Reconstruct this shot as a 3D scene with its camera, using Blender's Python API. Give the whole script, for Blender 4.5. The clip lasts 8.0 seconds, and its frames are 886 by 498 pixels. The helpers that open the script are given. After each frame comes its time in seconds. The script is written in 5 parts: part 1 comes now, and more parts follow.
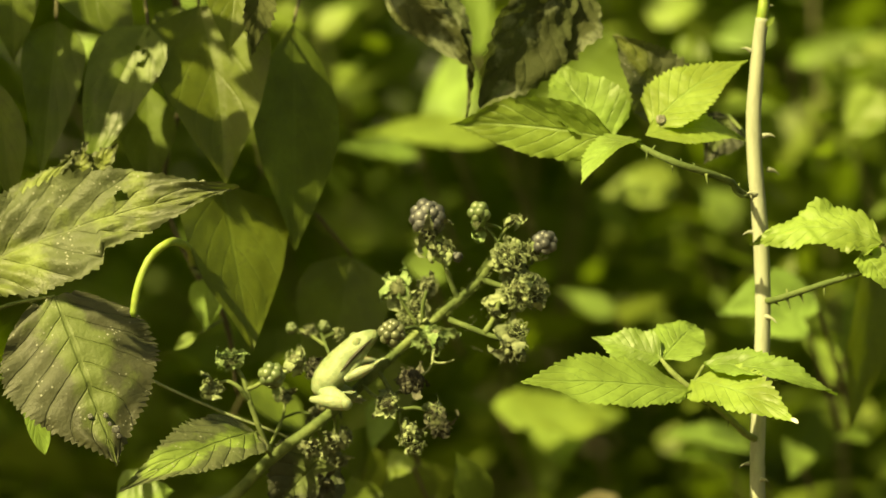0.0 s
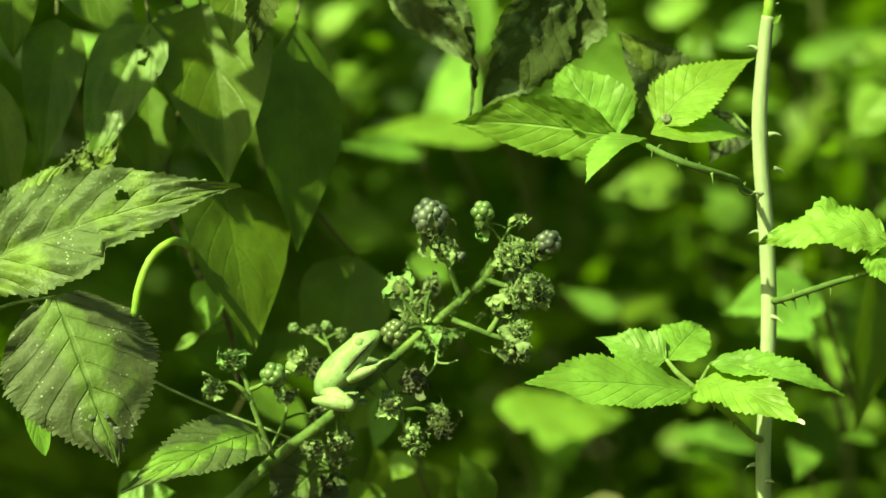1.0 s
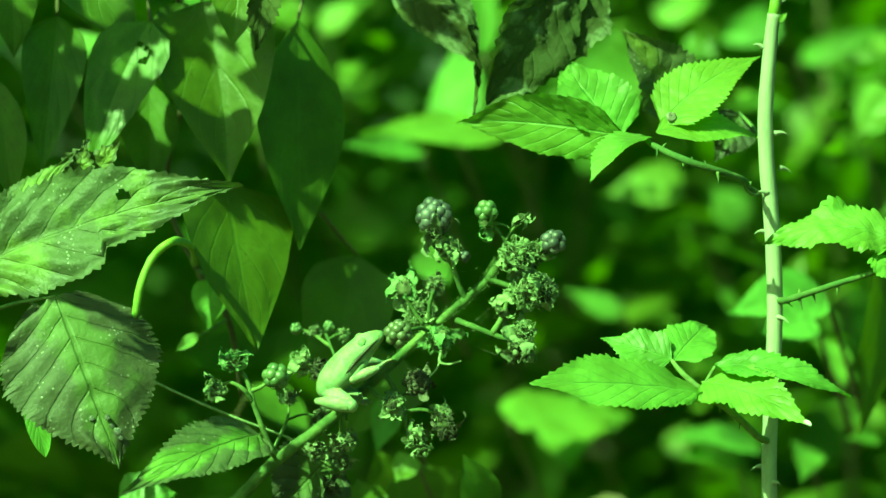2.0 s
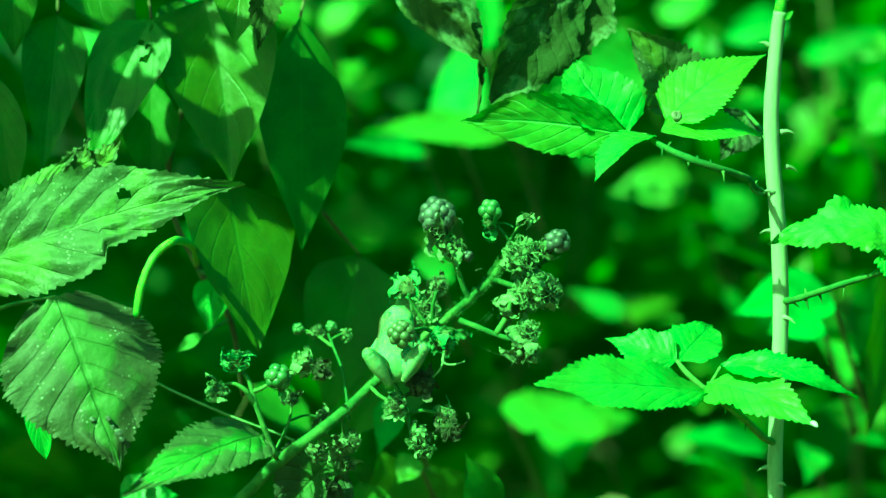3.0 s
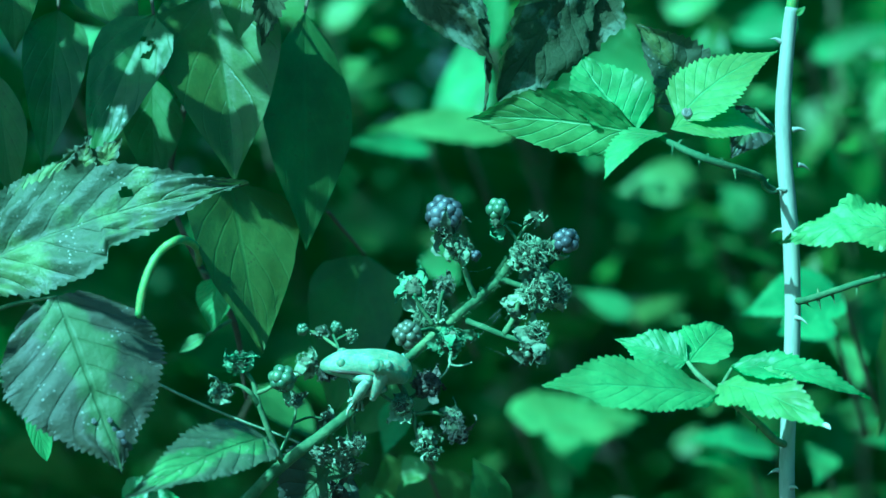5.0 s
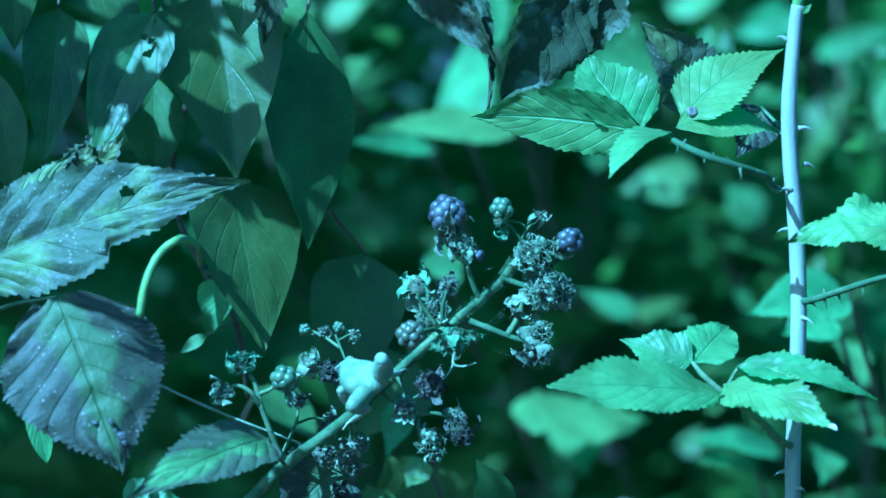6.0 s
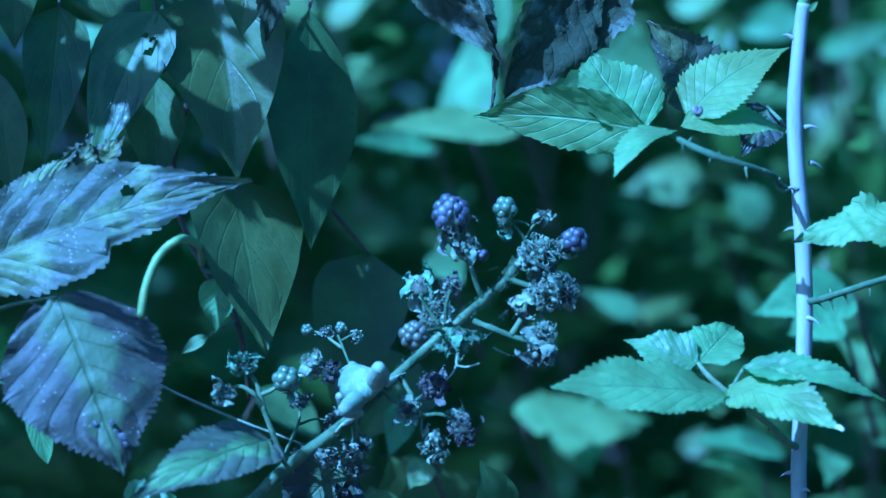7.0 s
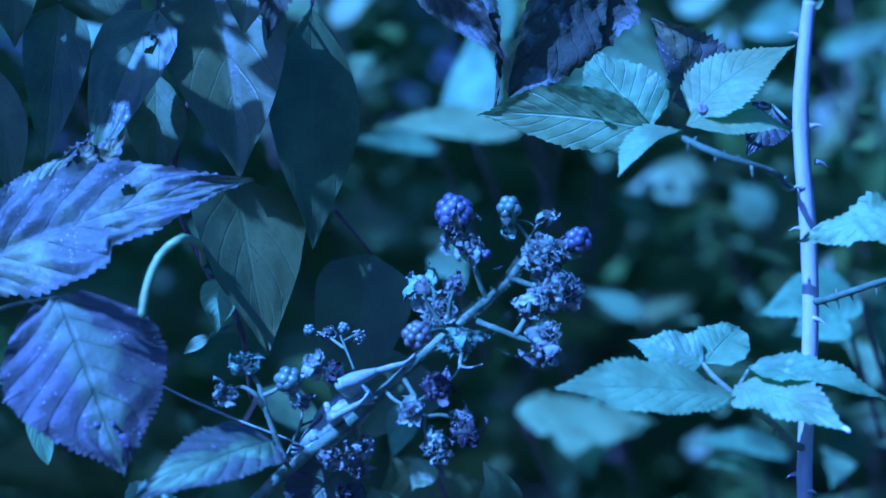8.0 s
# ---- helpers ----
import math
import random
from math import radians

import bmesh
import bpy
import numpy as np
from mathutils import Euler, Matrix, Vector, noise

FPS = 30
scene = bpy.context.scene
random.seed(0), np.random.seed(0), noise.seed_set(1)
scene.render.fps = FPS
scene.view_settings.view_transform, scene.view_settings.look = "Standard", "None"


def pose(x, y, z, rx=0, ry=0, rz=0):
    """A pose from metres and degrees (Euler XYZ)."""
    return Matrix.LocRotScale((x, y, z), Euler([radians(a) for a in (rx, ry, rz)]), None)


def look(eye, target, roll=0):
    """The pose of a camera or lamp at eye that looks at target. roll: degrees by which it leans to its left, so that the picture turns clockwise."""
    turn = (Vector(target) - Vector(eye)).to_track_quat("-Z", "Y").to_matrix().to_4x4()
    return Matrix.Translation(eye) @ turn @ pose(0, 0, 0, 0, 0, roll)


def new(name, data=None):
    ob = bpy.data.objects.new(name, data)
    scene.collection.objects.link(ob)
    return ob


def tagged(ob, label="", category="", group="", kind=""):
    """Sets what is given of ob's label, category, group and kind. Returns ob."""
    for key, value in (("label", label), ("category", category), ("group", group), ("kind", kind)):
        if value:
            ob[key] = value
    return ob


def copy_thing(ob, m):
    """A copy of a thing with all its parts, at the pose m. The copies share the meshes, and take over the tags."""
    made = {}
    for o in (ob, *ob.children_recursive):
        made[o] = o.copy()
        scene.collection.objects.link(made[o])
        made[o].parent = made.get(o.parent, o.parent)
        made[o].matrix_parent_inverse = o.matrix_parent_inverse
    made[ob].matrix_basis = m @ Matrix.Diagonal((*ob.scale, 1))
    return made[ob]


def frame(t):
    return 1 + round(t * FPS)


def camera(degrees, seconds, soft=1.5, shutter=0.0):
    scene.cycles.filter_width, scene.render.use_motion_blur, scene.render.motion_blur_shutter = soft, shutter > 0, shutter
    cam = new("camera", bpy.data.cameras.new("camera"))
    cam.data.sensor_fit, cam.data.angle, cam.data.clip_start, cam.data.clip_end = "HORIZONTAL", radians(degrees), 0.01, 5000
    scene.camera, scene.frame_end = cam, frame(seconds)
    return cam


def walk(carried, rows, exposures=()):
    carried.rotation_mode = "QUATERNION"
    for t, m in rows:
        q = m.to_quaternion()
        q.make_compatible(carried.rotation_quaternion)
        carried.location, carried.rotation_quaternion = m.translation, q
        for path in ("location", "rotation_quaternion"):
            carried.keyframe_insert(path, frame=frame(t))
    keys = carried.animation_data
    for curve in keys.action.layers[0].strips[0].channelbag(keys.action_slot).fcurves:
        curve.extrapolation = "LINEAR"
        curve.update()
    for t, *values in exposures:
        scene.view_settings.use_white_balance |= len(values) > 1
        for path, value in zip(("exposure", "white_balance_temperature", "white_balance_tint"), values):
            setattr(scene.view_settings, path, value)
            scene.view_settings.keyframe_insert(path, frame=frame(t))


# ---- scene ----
# A bramble thicket in dappled sun: a fruiting bramble with a tree frog, an upright
# cane with fresh leaves, a climbing vine and leafy shrubs behind. z = 0 is the ground.
cam = camera(11.935, 8.0, soft=1.5)
cam.data.dof.use_dof = True
cam.data.dof.focus_distance = 1.45
cam.data.dof.aperture_fstop = 9.5

# The camera glides straight ahead towards one point of the thicket.
EYE, AIM = Vector((0, -1.5, 0.75)), Vector((-0.1568, 0, 0.7352))
walk(cam, [(t, Matrix.Translation(AIM + (EYE - AIM) / (1 + 0.0078125 * t)) @ pose(0, 0, 0, 90, 0, 0))
           for t in [0.25 * i for i in range(33)]],
     exposures=[(0, 1.33, 36500, -22), (1, 1.48, 30000, -73), (1.5, 1.54, 24500, -97), (2.2, 1.69, 25000, -128), (2.7, 1.79, 26000, -147),
                (3.0, 1.92, 25800, -154), (3.5, 1.79, 5900, -143), (4.0, 1.63, 4080, -112), (4.5, 1.51, 3470, -80), (5.2, 1.43, 3180, -48), (6, 1.31, 2990, -14),
                (6.5, 1.19, 2960, 0), (7, 1.05, 2975, 13), (7.5, 0.92, 2995, 26), (8, 0.76, 3010, 41)])


# ---- light ----
SUN_TO = Vector((-0.50, -0.52, 0.69)).normalized()
world = bpy.data.worlds.new("sky")
scene.world = world
world.use_nodes = True
sky = world.node_tree.nodes.new("ShaderNodeTexSky")
sky.sky_type, sky.sun_disc = "NISHITA", False
sky.sun_elevation = math.asin(SUN_TO.z)
sky.ozone_density, sky.dust_density = 0.4, 3.0
sky.sun_rotation = math.atan2(SUN_TO.x, SUN_TO.y)
background = world.node_tree.nodes["Background"]
background.inputs["Strength"].default_value = 0.05
world.node_tree.links.new(sky.outputs["Color"], background.inputs["Color"])
sun = new("sun", bpy.data.lights.new("sun", "SUN"))
sun.data.energy, sun.data.angle, sun.data.color = 4.5, radians(0.4), (1.0, 0.95, 0.86)
sun.matrix_basis = look(SUN_TO * 6, (0, 0, 0))


# ---- materials ----
def nodes_of(name):
    mat = bpy.data.materials.new(name)
    mat.use_nodes = True
    tree = mat.node_tree
    tree.nodes.clear()
    return mat, tree


class Net:
    """Short hand for wiring nodes."""

    def __init__(self, tree):
        self.tree = tree

    def put(self, value, socket):
        if hasattr(value, "is_output"):
            self.tree.links.new(value, socket)
        else:
            socket.default_value = value

    def node(self, kind, out=0, props=(), **inputs):
        n = self.tree.nodes.new(kind)
        for key, value in props:
            setattr(n, key, value)
        for key, value in inputs.items():
            key = key.replace("_", " ")
            self.put(value, n.inputs[int(key[1:])] if key[0] == "i" and key[1:].isdigit() else n.inputs[key])
        return n.outputs[out]

    def math(self, op, a, b=0.0, c=0.0):
        return self.node("ShaderNodeMath", props=[("operation", op)], i0=a, i1=b, i2=c)

    def mix(self, f, a, b):
        n = self.tree.nodes.new("ShaderNodeMix")
        n.data_type = "RGBA"
        for s, v in ((0, f), (6, a), (7, b)):
            self.put(v if hasattr(v, "is_output") or s == 0 else (*v[:3], 1), n.inputs[s])
        return n.outputs[2]

    def ramp(self, v, lo, hi, a=0.0, b=1.0):
        n = self.tree.nodes.new("ShaderNodeMapRange")
        n.interpolation_type = "SMOOTHSTEP"
        for s, x in enumerate((v, lo, hi, a, b)):
            self.put(x, n.inputs[s])
        return n.outputs[0]

    def noise(self, where, scale, detail=3.0, rough=0.55):
        return self.node("ShaderNodeTexNoise", Vector=where, Scale=scale, Detail=detail, Roughness=rough)


def leaf_material(name, colour, vein, veins=8, slant=0.55, gloss=0.42, through_light=0.4, blotch=None,
                  blotch_at=0.55, specks=None, relief=0.5, spec=0.4, drawn=0.75, groove=0.6, blotch_size=70.0, pillow=0.12, margin=0.0, grain=0.6):
    """A leaf: midrib and side veins along its own axes, uneven colour, blotches, a thin blade that lets light through."""
    mat, tree = nodes_of(name)
    n = Net(tree)
    uv = n.node("ShaderNodeUVMap")
    sep = tree.nodes.new("ShaderNodeSeparateXYZ")
    tree.links.new(uv, sep.inputs[0])
    across = n.math("ABSOLUTE", n.math("MULTIPLY_ADD", sep.outputs[0], 2.0, -1.0))
    along = sep.outputs[1]
    place = tree.nodes.new("ShaderNodeTexCoord").outputs["Object"]
    info = tree.nodes.new("ShaderNodeObjectInfo")
    rand = info.outputs["Random"]
    isle = tree.nodes.new("ShaderNodeNewGeometry").outputs["Random Per Island"]
    offset = n.node("ShaderNodeVectorMath", props=[("operation", "ADD")], i0=place,
                    i1=n.node("ShaderNodeCombineXYZ", i0=n.math("MULTIPLY", rand, 7.0), i1=isle, i2=0.0))
    wob = n.noise(offset, 60.0)
    phase = n.math("MULTIPLY_ADD", n.math("SUBTRACT", along, n.math("MULTIPLY", across, slant * 0.5)), float(veins),
                   n.math("MULTIPLY", wob, 0.35))
    away = n.math("ABSOLUTE", n.math("SUBTRACT", n.math("FRACT", phase), 0.5))
    side = n.ramp(away, 0.43, 0.49)
    rib = n.ramp(across, 0.05, 0.015)
    lines = n.math("MAXIMUM", n.math("MULTIPLY", side, 0.65), rib)
    broad = n.noise(offset, 45.0, 4.0)
    fine = n.noise(offset, 420.0, 3.0, 0.7)
    dark = [c * 0.55 for c in colour]
    light = [min(1, c * 1.35) for c in colour]
    col = n.mix(n.ramp(broad, 0.3, 0.72), dark, light)
    col = n.mix(n.math("MULTIPLY", n.math("FRACT", n.math("MULTIPLY_ADD", isle, 3.7, rand)), 0.4), col,
                (colour[0] * 1.5, colour[1] * 1.1, colour[2] * 0.7))
    col = n.mix(n.ramp(fine, 0.35, 0.75, 0.0, 0.3), col, dark)
    col = n.mix(n.math("MULTIPLY", lines, drawn), col, vein)
    if blotch:
        patch = n.ramp(n.math("ADD", n.noise(offset, blotch_size, 6.0, 0.6), n.math("MULTIPLY_ADD", across, margin, margin * -0.5)), blotch_at, blotch_at + 0.12)
        col = n.mix(n.math("MULTIPLY", patch, 0.75), col, blotch)
    if specks:
        v = n.node("ShaderNodeTexVoronoi", Vector=offset, Scale=520.0)
        dot = n.math("MULTIPLY", n.ramp(v, 0.28, 0.10), n.ramp(n.noise(offset, 130.0), 0.50, 0.64))
        col = n.mix(n.math("MULTIPLY", dot, 0.9), col, specks)
    height = n.math("ADD", n.math("MULTIPLY", lines, -groove), n.math("MULTIPLY", fine, 0.5 * grain))
    height = n.math("ADD", height, n.math("MULTIPLY", n.noise(offset, 160.0), grain))
    height = n.math("ADD", height, n.math("MULTIPLY", n.math("MULTIPLY", n.math("COSINE", n.math("MULTIPLY", away, math.pi)), n.ramp(across, 0.0, 0.35)), pillow))
    bump = n.node("ShaderNodeBump", Strength=relief, Distance=0.0012, Height=height)
    face = n.node("ShaderNodeBsdfPrincipled", Base_Color=col, Roughness=n.ramp(broad, 0.2, 0.8, gloss - 0.08, gloss + 0.15),
                  Specular_IOR_Level=spec, Normal=bump)
    glow = n.node("ShaderNodeBsdfTranslucent", Color=n.mix(0.5, col, (colour[0] * 1.6, colour[1] * 1.7, colour[2] * 0.7)), Normal=bump)
    out = tree.nodes.new("ShaderNodeOutputMaterial")
    n.put(n.node("ShaderNodeMixShader", Fac=through_light, i1=face, i2=glow), out.inputs[0])
    return mat


def plain_material(name, colour, second, scale=120.0, rough=0.6, bump=0.4, spec=0.35, stretch=(1, 1, 1), coat=0.0, skin=0.0):
    """Uneven two-tone surface with fine relief."""
    mat, tree = nodes_of(name)
    n = Net(tree)
    place = tree.nodes.new("ShaderNodeTexCoord").outputs["Object"]
    rand = tree.nodes.new("ShaderNodeObjectInfo").outputs["Random"]
    isle = tree.nodes.new("ShaderNodeNewGeometry").outputs["Random Per Island"]
    where = n.node("ShaderNodeVectorMath", props=[("operation", "MULTIPLY")], i0=place, i1=stretch)
    broad = n.noise(where, scale, 4.0)
    fine = n.noise(where, scale * 6, 3.0, 0.7)
    col = n.mix(n.ramp(n.math("ADD", broad, n.math("MULTIPLY", n.math("SUBTRACT", n.math("FRACT", n.math("ADD", rand, isle)), 0.5), 0.35)), 0.3, 0.7), colour, second)
    col = n.mix(n.ramp(fine, 0.4, 0.75, 0.0, 0.35), col, [c * 0.5 for c in colour])
    b = n.node("ShaderNodeBump", Strength=bump, Distance=0.0008, Height=n.math("ADD", broad, n.math("MULTIPLY", fine, 0.5)))
    face = n.node("ShaderNodeBsdfPrincipled", Base_Color=col, Roughness=n.ramp(fine, 0.2, 0.8, rough - 0.1, rough + 0.1),
                  Specular_IOR_Level=spec, Coat_Weight=coat, Subsurface_Weight=skin, Subsurface_Scale=0.003, Normal=b)
    out = tree.nodes.new("ShaderNodeOutputMaterial")
    n.put(face, out.inputs[0])
    return mat


LEAF_FRESH = leaf_material("fresh_bramble_leaf", (0.188, 0.290, 0.088), (0.222, 0.325, 0.108), veins=9, gloss=0.46, through_light=0.36, relief=0.55, drawn=0.55, groove=0.6, spec=0.42)
LEAF_OLD = leaf_material("weathered_bramble_leaf", (0.150, 0.196, 0.072), (0.21, 0.25, 0.11), veins=7, gloss=0.54, through_light=0.2,
                         blotch=(0.052, 0.056, 0.042), blotch_at=0.41, blotch_size=28.0, specks=(0.34, 0.34, 0.29), relief=0.95, drawn=0.4, groove=0.25, pillow=0.3, margin=0.18, grain=0.7)
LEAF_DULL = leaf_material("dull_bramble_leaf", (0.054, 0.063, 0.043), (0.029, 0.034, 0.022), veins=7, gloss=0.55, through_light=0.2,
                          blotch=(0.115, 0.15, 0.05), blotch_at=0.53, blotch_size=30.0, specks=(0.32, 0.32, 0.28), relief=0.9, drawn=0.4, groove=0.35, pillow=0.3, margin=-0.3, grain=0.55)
LEAF_MOTTLED = leaf_material("mottled_bramble_leaf", (0.135, 0.19, 0.056), (0.08, 0.10, 0.04), veins=8, gloss=0.5, through_light=0.22,
                             blotch=(0.062, 0.062, 0.045), blotch_at=0.46, blotch_size=55.0, specks=(0.3, 0.3, 0.25), relief=1.0, drawn=0.3, groove=0.35, pillow=0.45, margin=0.3, grain=0.7)
LEAF_VINE = leaf_material("vine_leaf", (0.094, 0.135, 0.031), (0.105, 0.148, 0.038), veins=5, slant=0.9, gloss=0.42, through_light=0.34, drawn=0.3, groove=0.3,
                          blotch=(0.14, 0.17, 0.036), blotch_at=0.60, blotch_size=36.0, specks=(0.05, 0.045, 0.02), relief=0.35, spec=0.42)
LEAF_DRY = leaf_material("withered_leaf", (0.064, 0.080, 0.040), (0.046, 0.056, 0.030), veins=7, gloss=0.7, through_light=0.28,
                         blotch=(0.20, 0.222, 0.150), blotch_at=0.52, blotch_size=75.0, specks=(0.05, 0.045, 0.03), relief=1.3, spec=0.15, drawn=0.2, groove=0.1)
LEAF_FAR = leaf_material("thicket_leaf", (0.142, 0.210, 0.054), (0.165, 0.235, 0.066), veins=7, gloss=0.5, through_light=0.45, relief=0.3)
STEM_PALE = plain_material("pale_cane_bark", (0.215, 0.222, 0.175), (0.33, 0.34, 0.272), scale=60, rough=0.6, stretch=(1, 1, 0.25))
STEM_GREEN = plain_material("green_hairy_stem", (0.075, 0.105, 0.042), (0.18, 0.22, 0.095), scale=70, rough=0.8, bump=1.0, spec=0.2)
STEM_DARK = plain_material("brown_twig_bark", (0.07, 0.06, 0.035), (0.13, 0.12, 0.07), scale=90, rough=0.75, bump=0.8)
CALYX = plain_material("dry_calyx", (0.165, 0.20, 0.108), (0.31, 0.35, 0.215), scale=220, rough=0.85, bump=0.9, spec=0.2)
CALYX_DARK = plain_material("dead_calyx", (0.032, 0.031, 0.023), (0.12, 0.118, 0.088), scale=260, rough=0.8, bump=0.9)
BERRY_RIPE = plain_material("ripe_berry_skin", (0.036, 0.036, 0.041), (0.14, 0.14, 0.15), scale=130, rough=0.48, bump=0.3, spec=0.6)
BERRY_GREEN = plain_material("unripe_berry_skin", (0.08, 0.11, 0.05), (0.15, 0.185, 0.09), scale=160, rough=0.38, bump=0.2, spec=0.65)
FROG_SKIN = plain_material("frog_skin", (0.170, 0.212, 0.112), (0.31, 0.36, 0.230), scale=150, rough=0.55, bump=0.75, spec=0.4, skin=0.12)
FROG_PALE = plain_material("frog_flank", (0.205, 0.24, 0.145), (0.335, 0.37, 0.255), scale=150, rough=0.55, bump=0.7, spec=0.4, skin=0.12)
FROG_DARK = plain_material("frog_stripe", (0.03, 0.028, 0.02), (0.06, 0.05, 0.03), scale=200, rough=0.4, bump=0.1)
EYE_GOLD = plain_material("frog_iris", (0.11, 0.13, 0.06), (0.19, 0.21, 0.10), scale=600, rough=0.2, bump=0.05, coat=0.6)
SOIL = plain_material("leaf_litter", (0.045, 0.035, 0.02), (0.10, 0.08, 0.045), scale=30, rough=0.9, bump=1.0)
THREAD = plain_material("web_thread", (0.5, 0.5, 0.47), (0.6, 0.6, 0.57), scale=100, rough=0.4)
WHITE_TIP = plain_material("bleached_leaf", (0.55, 0.55, 0.50), (0.7, 0.7, 0.66), scale=300, rough=0.7)
SHELL = plain_material("snail_shell", (0.10, 0.095, 0.075), (0.25, 0.24, 0.20), scale=300, rough=0.35, bump=0.3)
GALL = plain_material("leaf_gall_skin", (0.020, 0.020, 0.021), (0.10, 0.10, 0.095), scale=420, rough=0.4, bump=0.6, spec=0.5)
LEAF_SHOOT = plain_material("young_shoot_skin", (0.20, 0.27, 0.07), (0.26, 0.33, 0.09), scale=100, rough=0.5, bump=0.2, skin=0.1)
BERRY_SHRIVEL = plain_material("shrivelled_berry_skin", (0.018, 0.015, 0.011), (0.060, 0.052, 0.038), scale=260, rough=0.6, bump=0.9)
BERRY_TURNING = plain_material("turning_berry_skin", (0.070, 0.078, 0.046), (0.13, 0.14, 0.085), scale=160, rough=0.38, bump=0.2, spec=0.65)
CALYX_GREEN = plain_material("green_calyx", (0.135, 0.20, 0.085), (0.26, 0.335, 0.175), scale=220, rough=0.85, bump=0.9, spec=0.2)
# flower core, coloured dark to stand for the shade in the gaps between threads
CALYX_GAP_SHADE = plain_material("calyx_gap_shade", (0.045, 0.052, 0.028), (0.14, 0.15, 0.09), scale=260, rough=0.9, bump=0.9, spec=0.15)
CALYX_GREY = plain_material("grey_calyx", (0.112, 0.13, 0.080), (0.245, 0.27, 0.170), scale=220, rough=0.85, bump=0.8)


# ---- making parts ----
PLACED = {}


def thing(name, place, label, category, group="", kind=""):
    ob = new(name)
    ob.empty_display_size = 0.02
    ob.matrix_basis = Matrix.Translation(place)
    PLACED[ob] = ob.matrix_basis.copy()
    return tagged(ob, label, category, group, kind)


def hang(ob, parent, where=None):
    """Make ob a part of parent, at the world pose given."""
    where = where or Matrix.Identity(4)
    PLACED[ob] = where.copy()
    if parent:
        ob.parent = parent
        ob.matrix_parent_inverse = PLACED[parent].inverted()
    ob.matrix_basis = where
    return ob


def part(name, verts, faces, material, parent, where=None, label="", uvs=None, smooth=True):
    mesh = bpy.data.meshes.new(name)
    mesh.from_pydata([tuple(v) for v in verts], [], faces)
    if uvs is not None:
        layer = mesh.uv_layers.new(name="UVMap")
        loops = np.empty(len(mesh.loops), dtype=np.int32)
        mesh.loops.foreach_get("vertex_index", loops)
        layer.data.foreach_set("uv", np.asarray(uvs, dtype=np.float32)[loops].ravel())
    mesh.polygons.foreach_set("use_smooth", [smooth] * len(mesh.polygons))
    mesh.materials.append(material)
    mesh.update()
    ob = hang(new(name, mesh), parent, where)
    return tagged(ob, label) if label else ob


def curve_points(points, per=6):
    """A smooth line through the points (Catmull-Rom)."""
    p = [Vector(q) for q in points]
    p = [2 * p[0] - p[1]] + p + [2 * p[-1] - p[-2]]
    out = []
    for i in range(1, len(p) - 2):
        for k in range(per):
            t = k / per
            out.append(0.5 * (2 * p[i] + (p[i + 1] - p[i - 1]) * t + (2 * p[i - 1] - 5 * p[i] + 4 * p[i + 1] - p[i + 2]) * t * t
                              + (3 * p[i] - p[i - 1] - 3 * p[i + 1] + p[i + 2]) * t ** 3))
    return out + [p[-2]]


def tube(points, radii, sides=8, per=6, lump=0.0, seed=0):
    """Verts and faces of a tapering stem through the points; radii at each point."""
    line = curve_points(points, per)
    at = np.linspace(0, len(radii) - 1, len(line))
    rad = np.interp(at, range(len(radii)), radii)
    verts, faces = [], []
    side = None
    for i, c in enumerate(line):
        way = (line[min(i + 1, len(line) - 1)] - line[max(i - 1, 0)]).normalized()
        if side is None:
            side = way.orthogonal().normalized()
        side = (side - way * side.dot(way)).normalized()
        up = way.cross(side)
        for k in range(sides):
            a = 2 * math.pi * k / sides
            r = rad[i] * (1 + lump * noise.noise(Vector((i * 0.9, k * 1.3, seed * 3.1))))
            verts.append(c + (side * math.cos(a) + up * math.sin(a)) * r)
        if i:
            o = (i - 1) * sides
            faces += [(o + k, o + (k + 1) % sides, o + sides + (k + 1) % sides, o + sides + k) for k in range(sides)]
    faces.append(tuple(range(sides - 1, -1, -1)))
    faces.append(tuple(range(len(verts) - sides, len(verts))))
    return verts, faces


def stem(name, points, radii, material, parent, label="", sides=8, per=6, lump=0.12):
    v, f = tube(points, radii, sides, per, lump, seed=len(PLACED))
    return part(name, v, f, material, parent, label=label)


def joined(pieces):
    verts, faces = [], []
    for v, f in pieces:
        o = len(verts)
        verts += list(v)
        faces += [tuple(i + o for i in q) for q in f]
    return verts, faces


